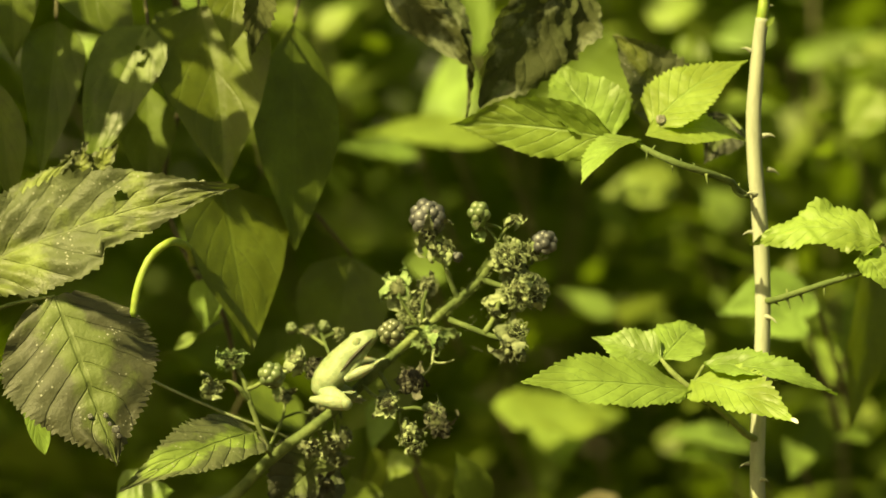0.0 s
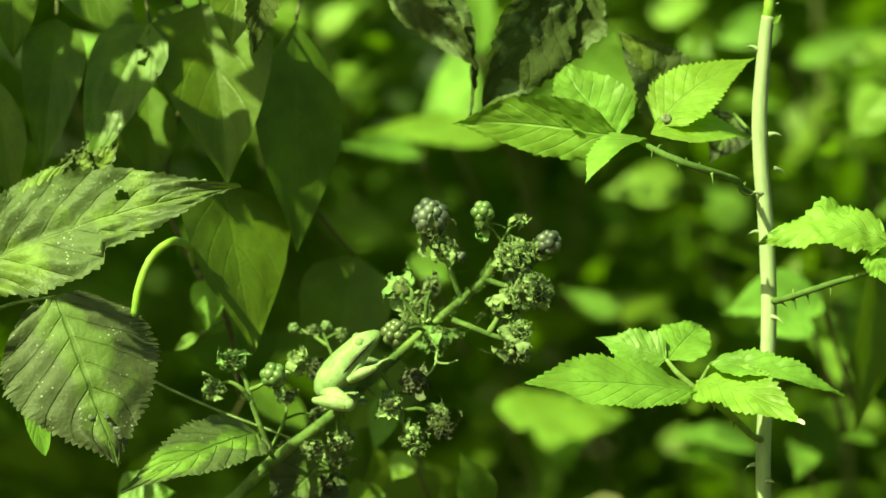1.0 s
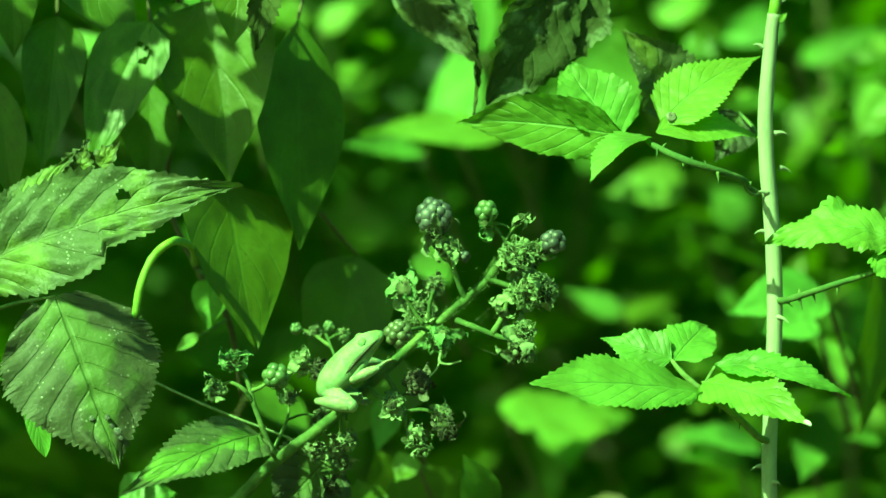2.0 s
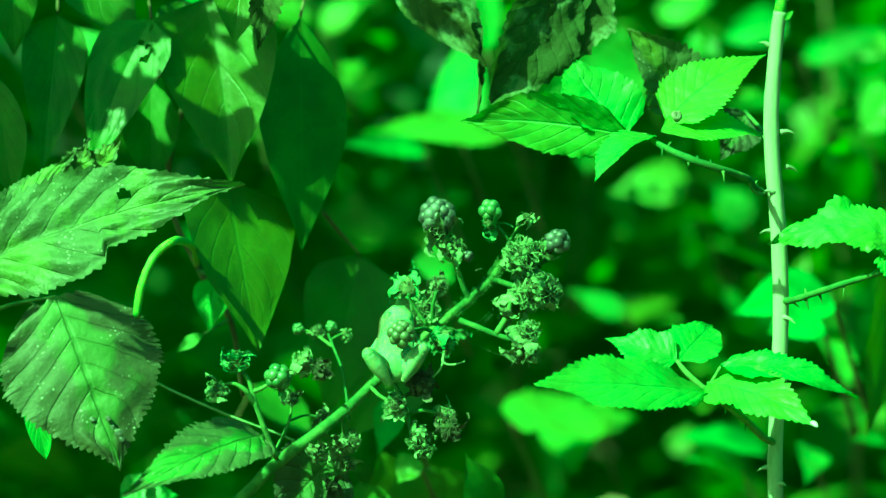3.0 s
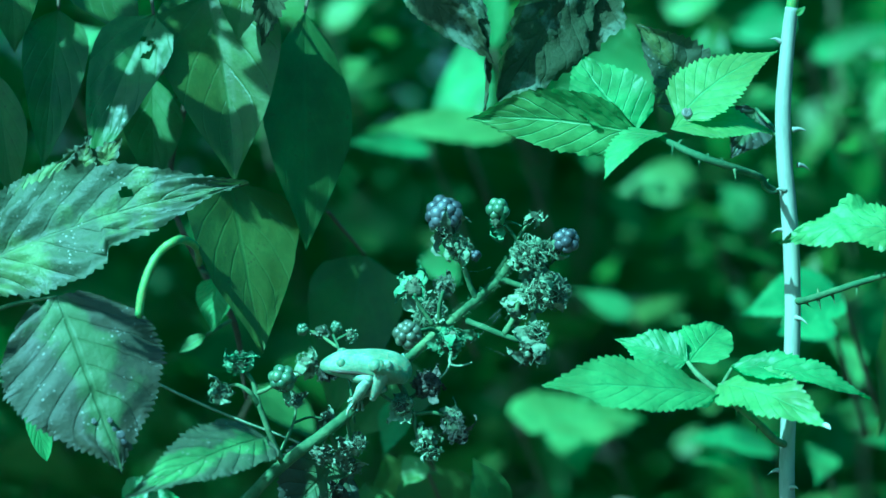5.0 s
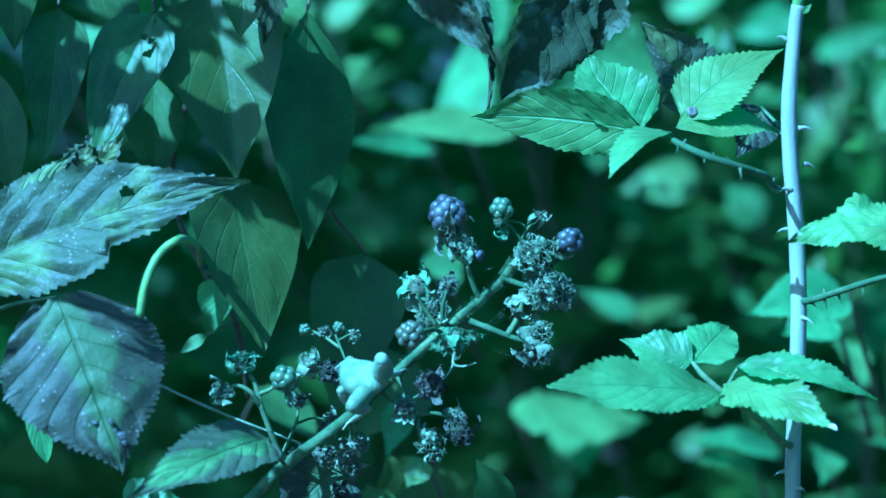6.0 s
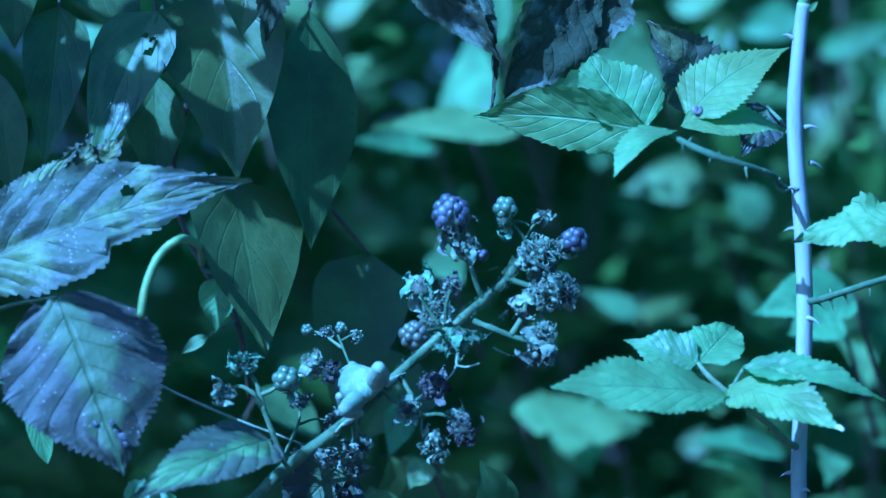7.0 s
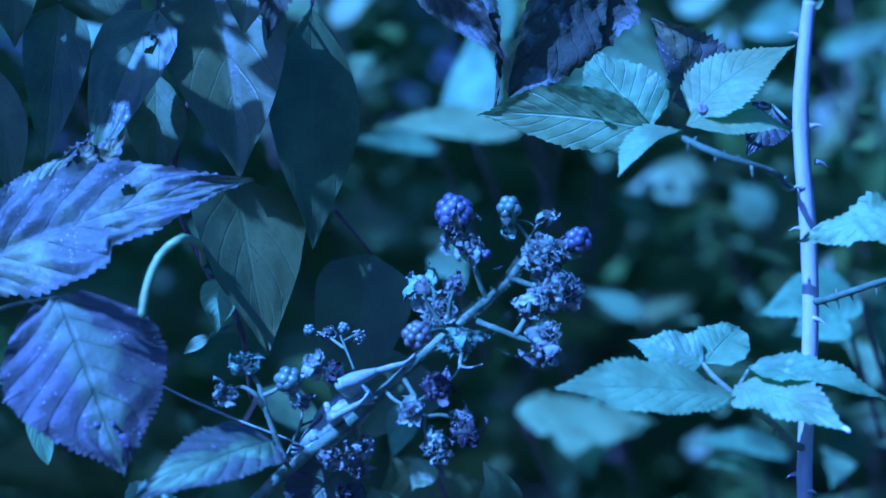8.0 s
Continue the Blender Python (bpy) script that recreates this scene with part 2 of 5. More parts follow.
SHAPES = {  # half width along the leaf, from base to tip, as a share of the largest half width
    "ovate": (0.0, 0.55, 0.85, 1.0, 0.98, 0.89, 0.73, 0.52, 0.29, 0.11, 0.0),
    "round": (0.0, 0.78, 0.97, 1.0, 0.97, 0.88, 0.73, 0.53, 0.31, 0.11, 0.0),
    "broad": (0.0, 0.74, 0.94, 1.0, 0.98, 0.92, 0.80, 0.62, 0.38, 0.14, 0.0),
    "cordate": (0.42, 0.80, 0.95, 1.0, 0.98, 0.92, 0.80, 0.62, 0.38, 0.14, 0.0),
    "domed": (0.32, 0.68, 0.88, 0.99, 1.0, 0.94, 0.82, 0.64, 0.40, 0.16, 0.0),
    "heart": (0.0, 0.80, 1.0, 1.0, 0.93, 0.82, 0.69, 0.54, 0.36, 0.16, 0.0),
    "lance": (0.0, 0.42, 0.70, 0.90, 1.0, 0.97, 0.85, 0.66, 0.43, 0.20, 0.0),
    "spoon": (0.0, 0.50, 0.70, 0.82, 0.93, 1.0, 0.98, 0.86, 0.62, 0.28, 0.0),
    "strap": (0.1, 0.6, 0.85, 0.95, 1.0, 1.0, 0.96, 0.88, 0.72, 0.45, 0.0),
}


def leaf_blade(length, width, shape="ovate", teeth=0, depth=0.07, fold=0.25, bend=0.5, sweep=0.0, ripple=0.02, seed=0,
               rows=20, cols=4, bite=None, veins=8, twist=0.0, cup=0.0, ragged=0.0, holes=(), uneven=0.0):
    """Verts, faces and uvs of a leaf in its own space: base at 0, tip at +y, upper face to +z.
    Teeth lean to the tip and vary in size; ragged frays the margin; holes are (along, across, radius) eaten out of the blade."""
    prof = SHAPES[shape]
    rows = teeth * 3 if teeth else rows
    rnd = random.Random(seed)
    jag = {side: [rnd.uniform(0.35, 1.5) for _ in range(rows + 1)] for side in (-1, 1)}
    shift = {side: rnd.randrange(3) for side in (-1, 1)}
    verts, uvs = [], []
    for i in range(rows + 1):
        s = i / rows
        h = np.interp(s * 10, range(11), prof) * width / 2
        a = bend * s
        y, z = (math.sin(a) / bend, -(1 - math.cos(a)) / bend) if abs(bend) > 1e-3 else (s, 0)
        mid = Vector((sweep * length * 4 * s * (1 - s), y * length, z * length))
        for j in range(-cols, cols + 1):
            u = j / cols
            side = 1 if j > 0 else -1
            w = h * (1 + uneven * side)
            lead = 0.0
            if teeth and abs(j) == cols and 0 < i < rows:
                step = (i + shift[side]) % 3
                size = depth * jag[side][(i + shift[side]) // 3] * (0.35 * width / 2 + 0.65 * h)
                w += size * (-0.45, 0.25, 1.0)[step]
                lead = size * (0.0, 0.15, 0.6)[step]
            if ragged and 0 < i < rows:
                w += ragged * width / 2 * abs(u) ** 3 * (noise.noise(Vector((s * 7, side * 3.0, seed * 1.7))) + 0.5 * noise.noise(Vector((s * 21, side * 5.0, seed * 2.3))))
            if bite and bite[0] < s < bite[1] and u * bite[2] > 0:
                w *= bite[3] + (1 - bite[3]) * ((s - bite[0]) / (bite[1] - bite[0])) ** 2
            f = fold + cup * abs(u)
            x = u * w * math.cos(f)
            up = abs(u) * w * math.sin(f)
            quilt = math.sin(2 * math.pi * (s * veins - abs(u) * 0.28 * veins)) * ripple * width * 0.5 * (1 - s) * min(1, abs(u) * 3)
            rough = noise.noise(Vector((u * 1.6 + seed * 7.3, s * 4.0, seed))) * ripple * 3 * width * abs(u) + \
                noise.noise(Vector((u * 5 + seed, s * 9.0, seed * 2.0))) * ripple * width * 0.8
            z2 = up + quilt + rough
            tw = twist * s
            x, z2 = x * math.cos(tw) - z2 * math.sin(tw), x * math.sin(tw) + z2 * math.cos(tw)
            verts.append(mid + Vector((x, z2 * math.sin(a) * 0.6 + lead, z2 * math.cos(a))))
            uvs.append((u * 0.5 + 0.5, s))
    n = 2 * cols + 1
    faces = []
    for i in range(rows):
        for k in range(2 * cols):
            s, u = (i + 0.5) / rows, (k + 0.5) / cols - 1
            if not any(math.hypot((s - c) * length, (u - e) * width / 2) < r for c, e, r in holes):
                faces.append((i * n + k, i * n + k + 1, (i + 1) * n + k + 1, (i + 1) * n + k))
    tip = Vector((0, math.sin(bend) / bend * length, -(1 - math.cos(bend)) / bend * length)) if abs(bend) > 1e-3 else Vector((0, length, 0))
    straight = Matrix.Rotation(-math.atan2(tip.z, tip.y), 4, "X")
    grow = length / tip.length
    verts = [straight @ v * grow for v in verts]
    return verts, faces, uvs


def stand(base, tip, normal):
    """Pose with y from base to tip and z as near to normal as may be."""
    y = (Vector(tip) - Vector(base)).normalized()
    z = Vector(normal)
    z = (z - y * z.dot(y)).normalized()
    x = y.cross(z)
    return Matrix((x, y, z)).transposed().to_4x4()


def leaf(parent, material, base, tip, width, normal=(0, -1, 0.5), name="leaf", label="", stalk=None, stalk_material=None, stalk_r=0.0006, **look_of):
    base, tip = Vector(base), Vector(tip)
    look_of.setdefault("seed", len(PLACED) % 97)
    v, f, uv = leaf_blade((tip - base).length, width, **look_of)
    ob = part(name, v, f, material, parent, Matrix.Translation(base) @ stand(base, tip, normal), label, uv)
    if stalk:
        stem("leaf_stalk", list(stalk) + [base], [stalk_r * 1.3] * len(stalk) + [stalk_r], stalk_material or STEM_GREEN, parent, sides=6, lump=0.1)
    return ob


def thorn(parent, at, way, size=0.004, material=None):
    at, way = Vector(at), Vector(way).normalized()
    v, f = tube([at, at + way * size * 0.55, at + way * size + Vector((0, 0, -0.25 * size))], [size * 0.22, size * 0.11, size * 0.01], 6, 3)
    return part("thorn", v, f, material or STEM_GREEN, parent)


def ball(radius, seed=0, squash=1.0, rings=6, sides=8):
    verts, faces = [(0, 0, radius * squash)], []
    for i in range(1, rings):
        a = math.pi * i / rings
        for k in range(sides):
            b = 2 * math.pi * k / sides
            verts.append((radius * math.sin(a) * math.cos(b), radius * math.sin(a) * math.sin(b), radius * squash * math.cos(a)))
    verts.append((0, 0, -radius * squash))
    last = len(verts) - 1
    for k in range(sides):
        faces.append((0, 1 + k, 1 + (k + 1) % sides))
        faces.append((last, last - sides + (k + 1) % sides, last - sides + k))
        for i in range(rings - 2):
            o = 1 + i * sides
            faces.append((o + k, o + sides + k, o + sides + (k + 1) % sides, o + (k + 1) % sides))
    return verts, faces


# ---- the ground ----
def ground():
    size, cells = 60.0, 60
    verts, faces = [], []
    for i in range(cells + 1):
        for j in range(cells + 1):
            a, b = (i / cells * 2 - 1), (j / cells * 2 - 1)
            x, y = math.copysign(abs(a) ** 3, a) * size, math.copysign(abs(b) ** 3, b) * size
            verts.append((x, y, 0.015 * noise.noise(Vector((x * 3, y * 3, 0)))))
    for i in range(cells):
        for j in range(cells):
            o = i * (cells + 1) + j
            faces.append((o, o + cells + 1, o + cells + 2, o + 1))
    ob = part("ground", verts, faces, SOIL, None)
    tagged(ob, "dark earth with leaf litter under the thicket", "ground", kind="structure")


ground()


# ---- the upright cane with its fresh leaves ----
def upright_cane():
    cane = thing("bramble_cane", (0.14, 0.06, 0), "pale upright bramble cane with thorns and fresh green leaves", "bramble")
    stem("stem", [(0.14, 0.06, -0.02), (0.125, 0.03, 0.3), (0.113, 0.006, 0.55), (0.1114, 0.0000, 0.6582), (0.1114, 0.0000, 0.6822), (0.1128, 0.0000, 0.7102), (0.1132, 0.0000, 0.7342),
                  (0.1122, 0.0000, 0.7582), (0.1104, 0.0000, 0.7802), (0.1100, 0.0000, 0.7982), (0.1118, 0.0000, 0.8222), (0.1130, 0.0000, 0.8316)],
         [0.0034, 0.0033, 0.0030, 0.0027, 0.0026, 0.0027, 0.0028, 0.0028, 0.0027, 0.0027, 0.0024, 0.0023], STEM_PALE, cane, sides=14, lump=0.05)
    stem("shoot", [(0.1129, 0.0000, 0.8306), (0.1136, 0.0000, 0.8382), (0.1164, 0.0100, 0.8629), (0.135, 0.05, 0.98)], [0.0022, 0.0019, 0.0016, 0.0008], LEAF_SHOOT, cane, "fresh green shoot above the old wood", sides=12, lump=0.05)
    leaf(cane, LEAF_FRESH, (0.1142, -0.0020, 0.8289), (0.1173, -0.0040, 0.8320), 0.0022, (0.3, -0.9, 0.3), name="bract", shape="lance", rows=8, cols=2, bend=1.2)
    for at, way in (((0.1096, 0.0000, 0.8198), (-1, -0.2, 0.55)), ((0.1131, -0.0010, 0.7900), (1, -0.2, 0.15)), ((0.1106, 0.0000, 0.7558), (-1, -0.2, 0.1)),
                    ((0.1136, 0.0000, 0.8342), (1, -0.1, 0.9)), ((0.1107, -0.0020, 0.7692), (-1, -0.5, 0.3)), ((0.1138, -0.0020, 0.7262), (1, -0.4, -0.3)),
                    ((0.1092, 0.0000, 0.6742), (-1, -0.3, -0.1)), ((0.1111, -0.0020, 0.7063), (-0.6, -1, 0)), ((0.1150, 0.0020, 0.7782), (1, 0.3, -0.2)),
                    ((0.1122, 0.0000, 0.8362), (0.8, 0, 1)), ((0.1121, -0.0020, 0.6683), (0.7, -1, 0.2))):
        thorn(cane, at, way, 0.0048, STEM_PALE)
    # upper leaf on its arching stalk
    stem("leaf_stalk", [(0.1076, 0.0000, 0.7690), (0.1034, -0.0120, 0.7710), (0.0985, -0.0260, 0.7742), (0.0812, -0.0360, 0.7795), (0.0709, -0.0260, 0.7846), (0.0671, -0.0120, 0.7879)],
         [0.0011, 0.0010, 0.0013, 0.0013, 0.0011, 0.0009], STEM_GREEN, cane, lump=0.15)
    stem("tendril", [(0.1004, -0.0240, 0.7742), (0.1018, -0.0200, 0.7703), (0.1048, -0.0120, 0.7686), (0.1072, -0.0060, 0.7689)], [0.0005, 0.0006, 0.0006, 0.0004], STEM_GREEN, cane, sides=6)
    for at, way in (((0.0710, -0.0280, 0.7843), (-0.1, -0.2, -1)), ((0.0797, -0.0280, 0.7800), (0, -0.2, -1)), ((0.0825, -0.0340, 0.7791), (-0.1, 0, 1)),
                    ((0.0726, -0.0280, 0.7840), (0.5, 0, 0.9)), ((0.0911, -0.0340, 0.7760), (0.1, -0.2, -1)), ((0.1038, -0.0060, 0.7711), (0.3, -0.2, 1)), ((0.0872, -0.0340, 0.7776), (-0.2, -0.1, 1))):
        thorn(cane, at, way, 0.0032)
    fresh = dict(teeth=24, depth=0.075, veins=9)
    leaf(cane, LEAF_FRESH, (0.0734, -0.0040, 0.7933), (0.1098, 0.0140, 0.8176), 0.0245, (-0.4, -1, 0.6), name="leaflet", shape="round", fold=0.12, bend=0.35, ripple=0.022, sweep=-0.05, **fresh)
    leaf(cane, LEAF_FRESH, (0.0712, -0.0080, 0.7900), (0.1083, 0.0100, 0.7881), 0.0190, (-0.25, -0.75, 0.7), name="leaflet", fold=0.1, bend=0.9, ripple=0.02, **fresh)
    leaf(cane, LEAF_FRESH, (0.0681, -0.0160, 0.7884), (0.0478, -0.0300, 0.7723), 0.0165, (-0.55, -0.6, 0.75), name="leaflet", shape="round", teeth=16, depth=0.1, fold=0.18, bend=0.9, ripple=0.03, sweep=0.06, veins=7)
    # the broad end leaflet and its neighbour turn away from the sun
    leaf(cane, LEAF_FRESH, (0.0618, 0.0040, 0.7887), (0.0020, 0.0300, 0.7947), 0.0245, (0.72, -0.65, -0.22), name="leaflet", shape="broad", teeth=20, depth=0.05, fold=0.2, bend=0.4, ripple=0.035, sweep=0.06, veins=8, uneven=0.08, stalk=[(0.0664, -0.0100, 0.7887)])
    leaf(cane, LEAF_FRESH, (0.0610, 0.0140, 0.7902), (0.0399, 0.0260, 0.8178), 0.0290, (0.6, -0.8, -0.2), name="leaflet", shape="broad", teeth=20, depth=0.04, fold=0.12, bend=0.4, ripple=0.04, sweep=-0.08, veins=8, stalk=[(0.0664, -0.0100, 0.7887)])
    leaf(cane, LEAF_OLD, (0.0839, 0.0500, 0.7967), (0.0616, 0.0350, 0.8276), 0.0270, (0.45, -0.9, 0.0), name="leaflet", shape="lance", teeth=18, depth=0.06, fold=0.3, bend=0.9, ripple=0.05, stalk=[(0.1102, 0.0000, 0.7872), (0.0998, 0.0400, 0.7944)])
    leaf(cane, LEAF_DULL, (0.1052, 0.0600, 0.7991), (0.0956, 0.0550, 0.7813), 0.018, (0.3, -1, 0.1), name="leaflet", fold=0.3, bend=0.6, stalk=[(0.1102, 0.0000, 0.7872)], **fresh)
    # leaf to the right
    stem("leaf_stalk", [(0.1136, 0.0000, 0.7318), (0.1177, -0.0060, 0.7323), (0.1319, -0.0150, 0.7373), (0.1502, -0.0200, 0.7435), (0.1610, -0.0200, 0.7502)], [0.0013, 0.0012, 0.0011, 0.001, 0.0009], STEM_GREEN, cane, lump=0.15)
    for at, way in (((0.1210, -0.0080, 0.7327), (0.35, -0.2, -1)), ((0.1215, -0.0080, 0.7335), (-0.2, 0, 1)), ((0.1338, -0.0150, 0.7377), (-0.1, -0.2, -1)), ((0.1397, -0.0160, 0.7395), (0.2, -0.2, 1)),
                    ((0.1160, -0.0030, 0.7316), (0.9, -0.2, -0.35)), ((0.1254, -0.0100, 0.7347), (0.4, -0.2, -1))):
        thorn(cane, at, way, 0.0036)
    leaf(cane, LEAF_FRESH, (0.1535, -0.0200, 0.7518), (0.1079, -0.0120, 0.7510), 0.0205, (0.1, -0.8, 0.75), name="leaflet", shape="broad", teeth=19, depth=0.10, fold=0.1, bend=1.0, ripple=0.10, sweep=0.07, ragged=0.12, veins=8, stalk=[(0.1591, -0.0200, 0.7490)])
    leaf(cane, LEAF_FRESH, (0.1458, -0.0220, 0.7486), (0.1580, -0.0300, 0.7326), 0.0150, (0.4, -0.8, 0.5), name="leaflet", shape="broad", teeth=12, depth=0.10, fold=0.15, bend=0.6, ripple=0.08, ragged=0.1, stalk=[(0.1531, -0.0200, 0.7482)])
    leaf(cane, LEAF_FRESH, (0.1606, -0.0200, 0.7502), (0.1926, -0.0200, 0.7541), 0.03, (0.2, -0.8, 0.7), name="leaflet", fold=0.15, bend=0.6, **fresh)
    leaf(cane, WHITE_TIP, (0.1191, -0.0495, 0.6920), (0.1215, -0.0510, 0.6903), 0.0018, (0.2, -0.9, 0.45), name="leaf_tip", label="bleached white leaf tip", shape="strap", rows=6, cols=2)
    # lower leaf
    stem("leaf_stalk", [(0.1112, 0.0000, 0.6826), (0.1066, -0.0080, 0.6849), (0.0992, -0.0150, 0.6918), (0.0870, -0.0200, 0.7009), (0.0801, -0.0200, 0.7068), (0.0763, -0.0180, 0.7115)],
         [0.0013, 0.0013, 0.0012, 0.0011, 0.0010, 0.0007], STEM_GREEN, cane, lump=0.15)
    for at, way in (((0.0929, -0.0180, 0.6959), (0, 0, -1)), ((0.1003, -0.0140, 0.6904), (-0.2, 0, -1)), ((0.0945, -0.0180, 0.6965), (0.3, 0, 1)), ((0.0821, -0.0200, 0.7052), (-0.4, -0.2, -0.6)), ((0.1056, -0.0080, 0.6855), (0.2, 0, 1))):
        thorn(cane, at, way, 0.0026)
    leaf(cane, LEAF_FRESH, (0.0867, -0.0220, 0.7005), (0.0266, -0.0520, 0.7046), 0.0235, (-0.15, -0.8, 0.65), name="leaflet", shape="spoon", teeth=24, depth=0.07, fold=0.1, bend=0.5, ripple=0.04, ragged=0.04, sweep=-0.03, veins=8)
    leaf(cane, LEAF_FRESH, (0.0763, -0.0180, 0.7115), (0.0521, -0.0100, 0.7188), 0.0165, (-0.3, -0.8, 0.6), name="leaflet", shape="round", teeth=16, depth=0.07, fold=0.1, bend=0.4, ripple=0.04, ragged=0.05, veins=7)
    leaf(cane, LEAF_FRESH, (0.0767, -0.0180, 0.7111), (0.0904, 0.0060, 0.7233), 0.0200, (0.0, -0.9, 0.55), name="leaflet", shape="broad", teeth=14, depth=0.05, fold=0.15, bend=0.5, ripple=0.04, veins=7)
    leaf(cane, LEAF_FRESH, (0.0864, -0.0200, 0.7040), (0.1214, -0.0500, 0.6899), 0.0210, (0.2, -0.9, 0.45), name="leaflet", shape="broad", teeth=20, depth=0.09, fold=0.12, bend=0.5, ripple=0.05, ragged=0.08, sweep=-0.03, veins=8)
    leaf(cane, LEAF_FRESH, (0.0912, -0.0200, 0.7095), (0.1373, -0.0250, 0.6991), 0.0150, (0.15, -0.62, 0.85), name="leaflet", shape="round", teeth=22, depth=0.09, fold=0.15, bend=1.0, ripple=0.06, ragged=0.06, sweep=0.05, veins=8, stalk=[(0.0868, -0.0200, 0.7020)])


upright_cane()


def snail():
    """A coiled shell, flattened, with a small lip."""
    points, radii = [], []
    for i in range(26):
        a = i * 0.55
        r = 0.00022 + 0.00009 * i * 0.55
        points.append((r * math.cos(a), r * math.sin(a), 0.0010 - 0.00003 * i))
        radii.append(0.00018 + 0.000032 * i)
    v, f = tube(points, radii, 8, 2)
    ob = part("snail", v, f, SHELL, None, Matrix.Translation((0.0765, -0.0050, 0.7956)) @ Euler((1.2, 0.2, 0.4)).to_matrix().to_4x4())
    tagged(ob, "tiny grey-brown snail shell resting on a bramble leaflet", "snail")


snail()


# ---- the weathered bramble whose leaves reach in ----
def weathered_bramble():
    bramble = thing("bramble", (-0.22, -0.02, 0), "arching bramble with large weathered grey-green toothed leaves", "bramble")
    stem("stem", [(-0.22, -0.02, -0.02), (-0.215, -0.02, 0.3), (-0.1804, -0.0200, 0.6594), (-0.1764, -0.0200, 0.7147), (-0.1725, -0.0200, 0.7423), (-0.1836, -0.0100, 0.7780), (-0.2, 0, 0.95)],
         [0.003, 0.003, 0.0026, 0.0024, 0.0022, 0.002, 0.001], STEM_GREEN, bramble)
    old = dict(teeth=30, depth=0.05, veins=7)
    leaf(bramble, LEAF_OLD, (-0.1667, -0.0120, 0.7415), (-0.0710, -0.0200, 0.7715), 0.0400, (0.1, -0.95, 0.45), name="leaflet", shape="broad", fold=0.2, bend=0.5, ripple=0.045, sweep=-0.012, cols=14, ragged=0.06,
         bite=(0.49, 0.97, 1, 0.68), holes=((0.60, -0.37, 0.0021),), stalk=[(-0.1731, -0.0180, 0.7403)], label="torn weathered leaf blotched grey", **old)
    leaf(bramble, LEAF_OLD, (-0.1289, -0.0040, 0.7721), (-0.1257, -0.0080, 0.7880), 0.0140, (-0.3, -1, 0.4), name="leaflet", shape="ovate", teeth=9, depth=0.16, fold=0.3, bend=0.6, ripple=0.08, ragged=0.2, stalk=[(-0.1677, -0.0100, 0.7426)])
    leaf(bramble, LEAF_OLD, (-0.1236, -0.0050, 0.7737), (-0.1145, -0.0090, 0.7872), 0.0120, (-0.1, -1, 0.4), name="leaflet", shape="ovate", teeth=8, depth=0.16, fold=0.3, bend=0.6, ripple=0.08, ragged=0.2, stalk=[(-0.1372, -0.0060, 0.7691)])
    leaf(bramble, LEAF_OLD, (-0.1604, -0.0040, 0.7442), (-0.1305, -0.0080, 0.7828), 0.024, (-0.3, -1, 0.2), name="leaflet", shape="ovate", fold=0.2, bend=0.4, ripple=0.05, ragged=0.1, stalk=[(-0.1677, -0.0100, 0.7426)], **old)
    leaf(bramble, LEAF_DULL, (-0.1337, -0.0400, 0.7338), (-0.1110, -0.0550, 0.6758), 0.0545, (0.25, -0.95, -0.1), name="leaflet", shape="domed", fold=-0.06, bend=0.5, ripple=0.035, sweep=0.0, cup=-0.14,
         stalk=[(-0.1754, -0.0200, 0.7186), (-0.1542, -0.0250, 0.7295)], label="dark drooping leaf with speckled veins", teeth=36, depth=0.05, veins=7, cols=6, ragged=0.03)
    leaf(bramble, LEAF_FRESH, (-0.1460, -0.0120, 0.7026), (-0.1397, -0.0120, 0.6776), 0.0085, (0.2, -1, 0.1), name="leaflet", shape="strap", fold=0.2, bend=0.2, stalk=[(-0.1744, -0.0200, 0.7107), (-0.1552, -0.0150, 0.7047)])
    for at, r in (((-0.1203, -0.0545, 0.6930), 0.0010), ((-0.1150, -0.0548, 0.6933), 0.0010), ((-0.1115, -0.0555, 0.6886), 0.0015), ((-0.1135, -0.0552, 0.6903), 0.0008), ((-0.1104, -0.0556, 0.6864), 0.0010)):
        v, f = ball(r, squash=0.35, rings=9, sides=14)
        part("leaf_gall", [Vector(q) * (1 + 0.25 * noise.noise(Vector(q) * 900 + Vector((r * 9000, 0, 0)))) for q in v], f, GALL, bramble, Matrix.Translation(at) @ pose(0, 0, 0, 90, 0, 0), "dark grey blister on the leaf")
    stem("twig", [(-0.1725, -0.0200, 0.7443), (-0.1563, -0.0050, 0.7392), (-0.1498, 0.0100, 0.7329), (-0.1278, 0.0120, 0.7179), (-0.1046, 0.0120, 0.7036), (-0.0794, 0.0120, 0.6921), (-0.0533, 0.0140, 0.6818), (-0.0372, 0.0160, 0.6714)],
         [0.0007, 0.0006, 0.0005, 0.0005, 0.0005, 0.0005, 0.0004, 0.0003], CALYX, bramble, sides=6)


weathered_bramble()


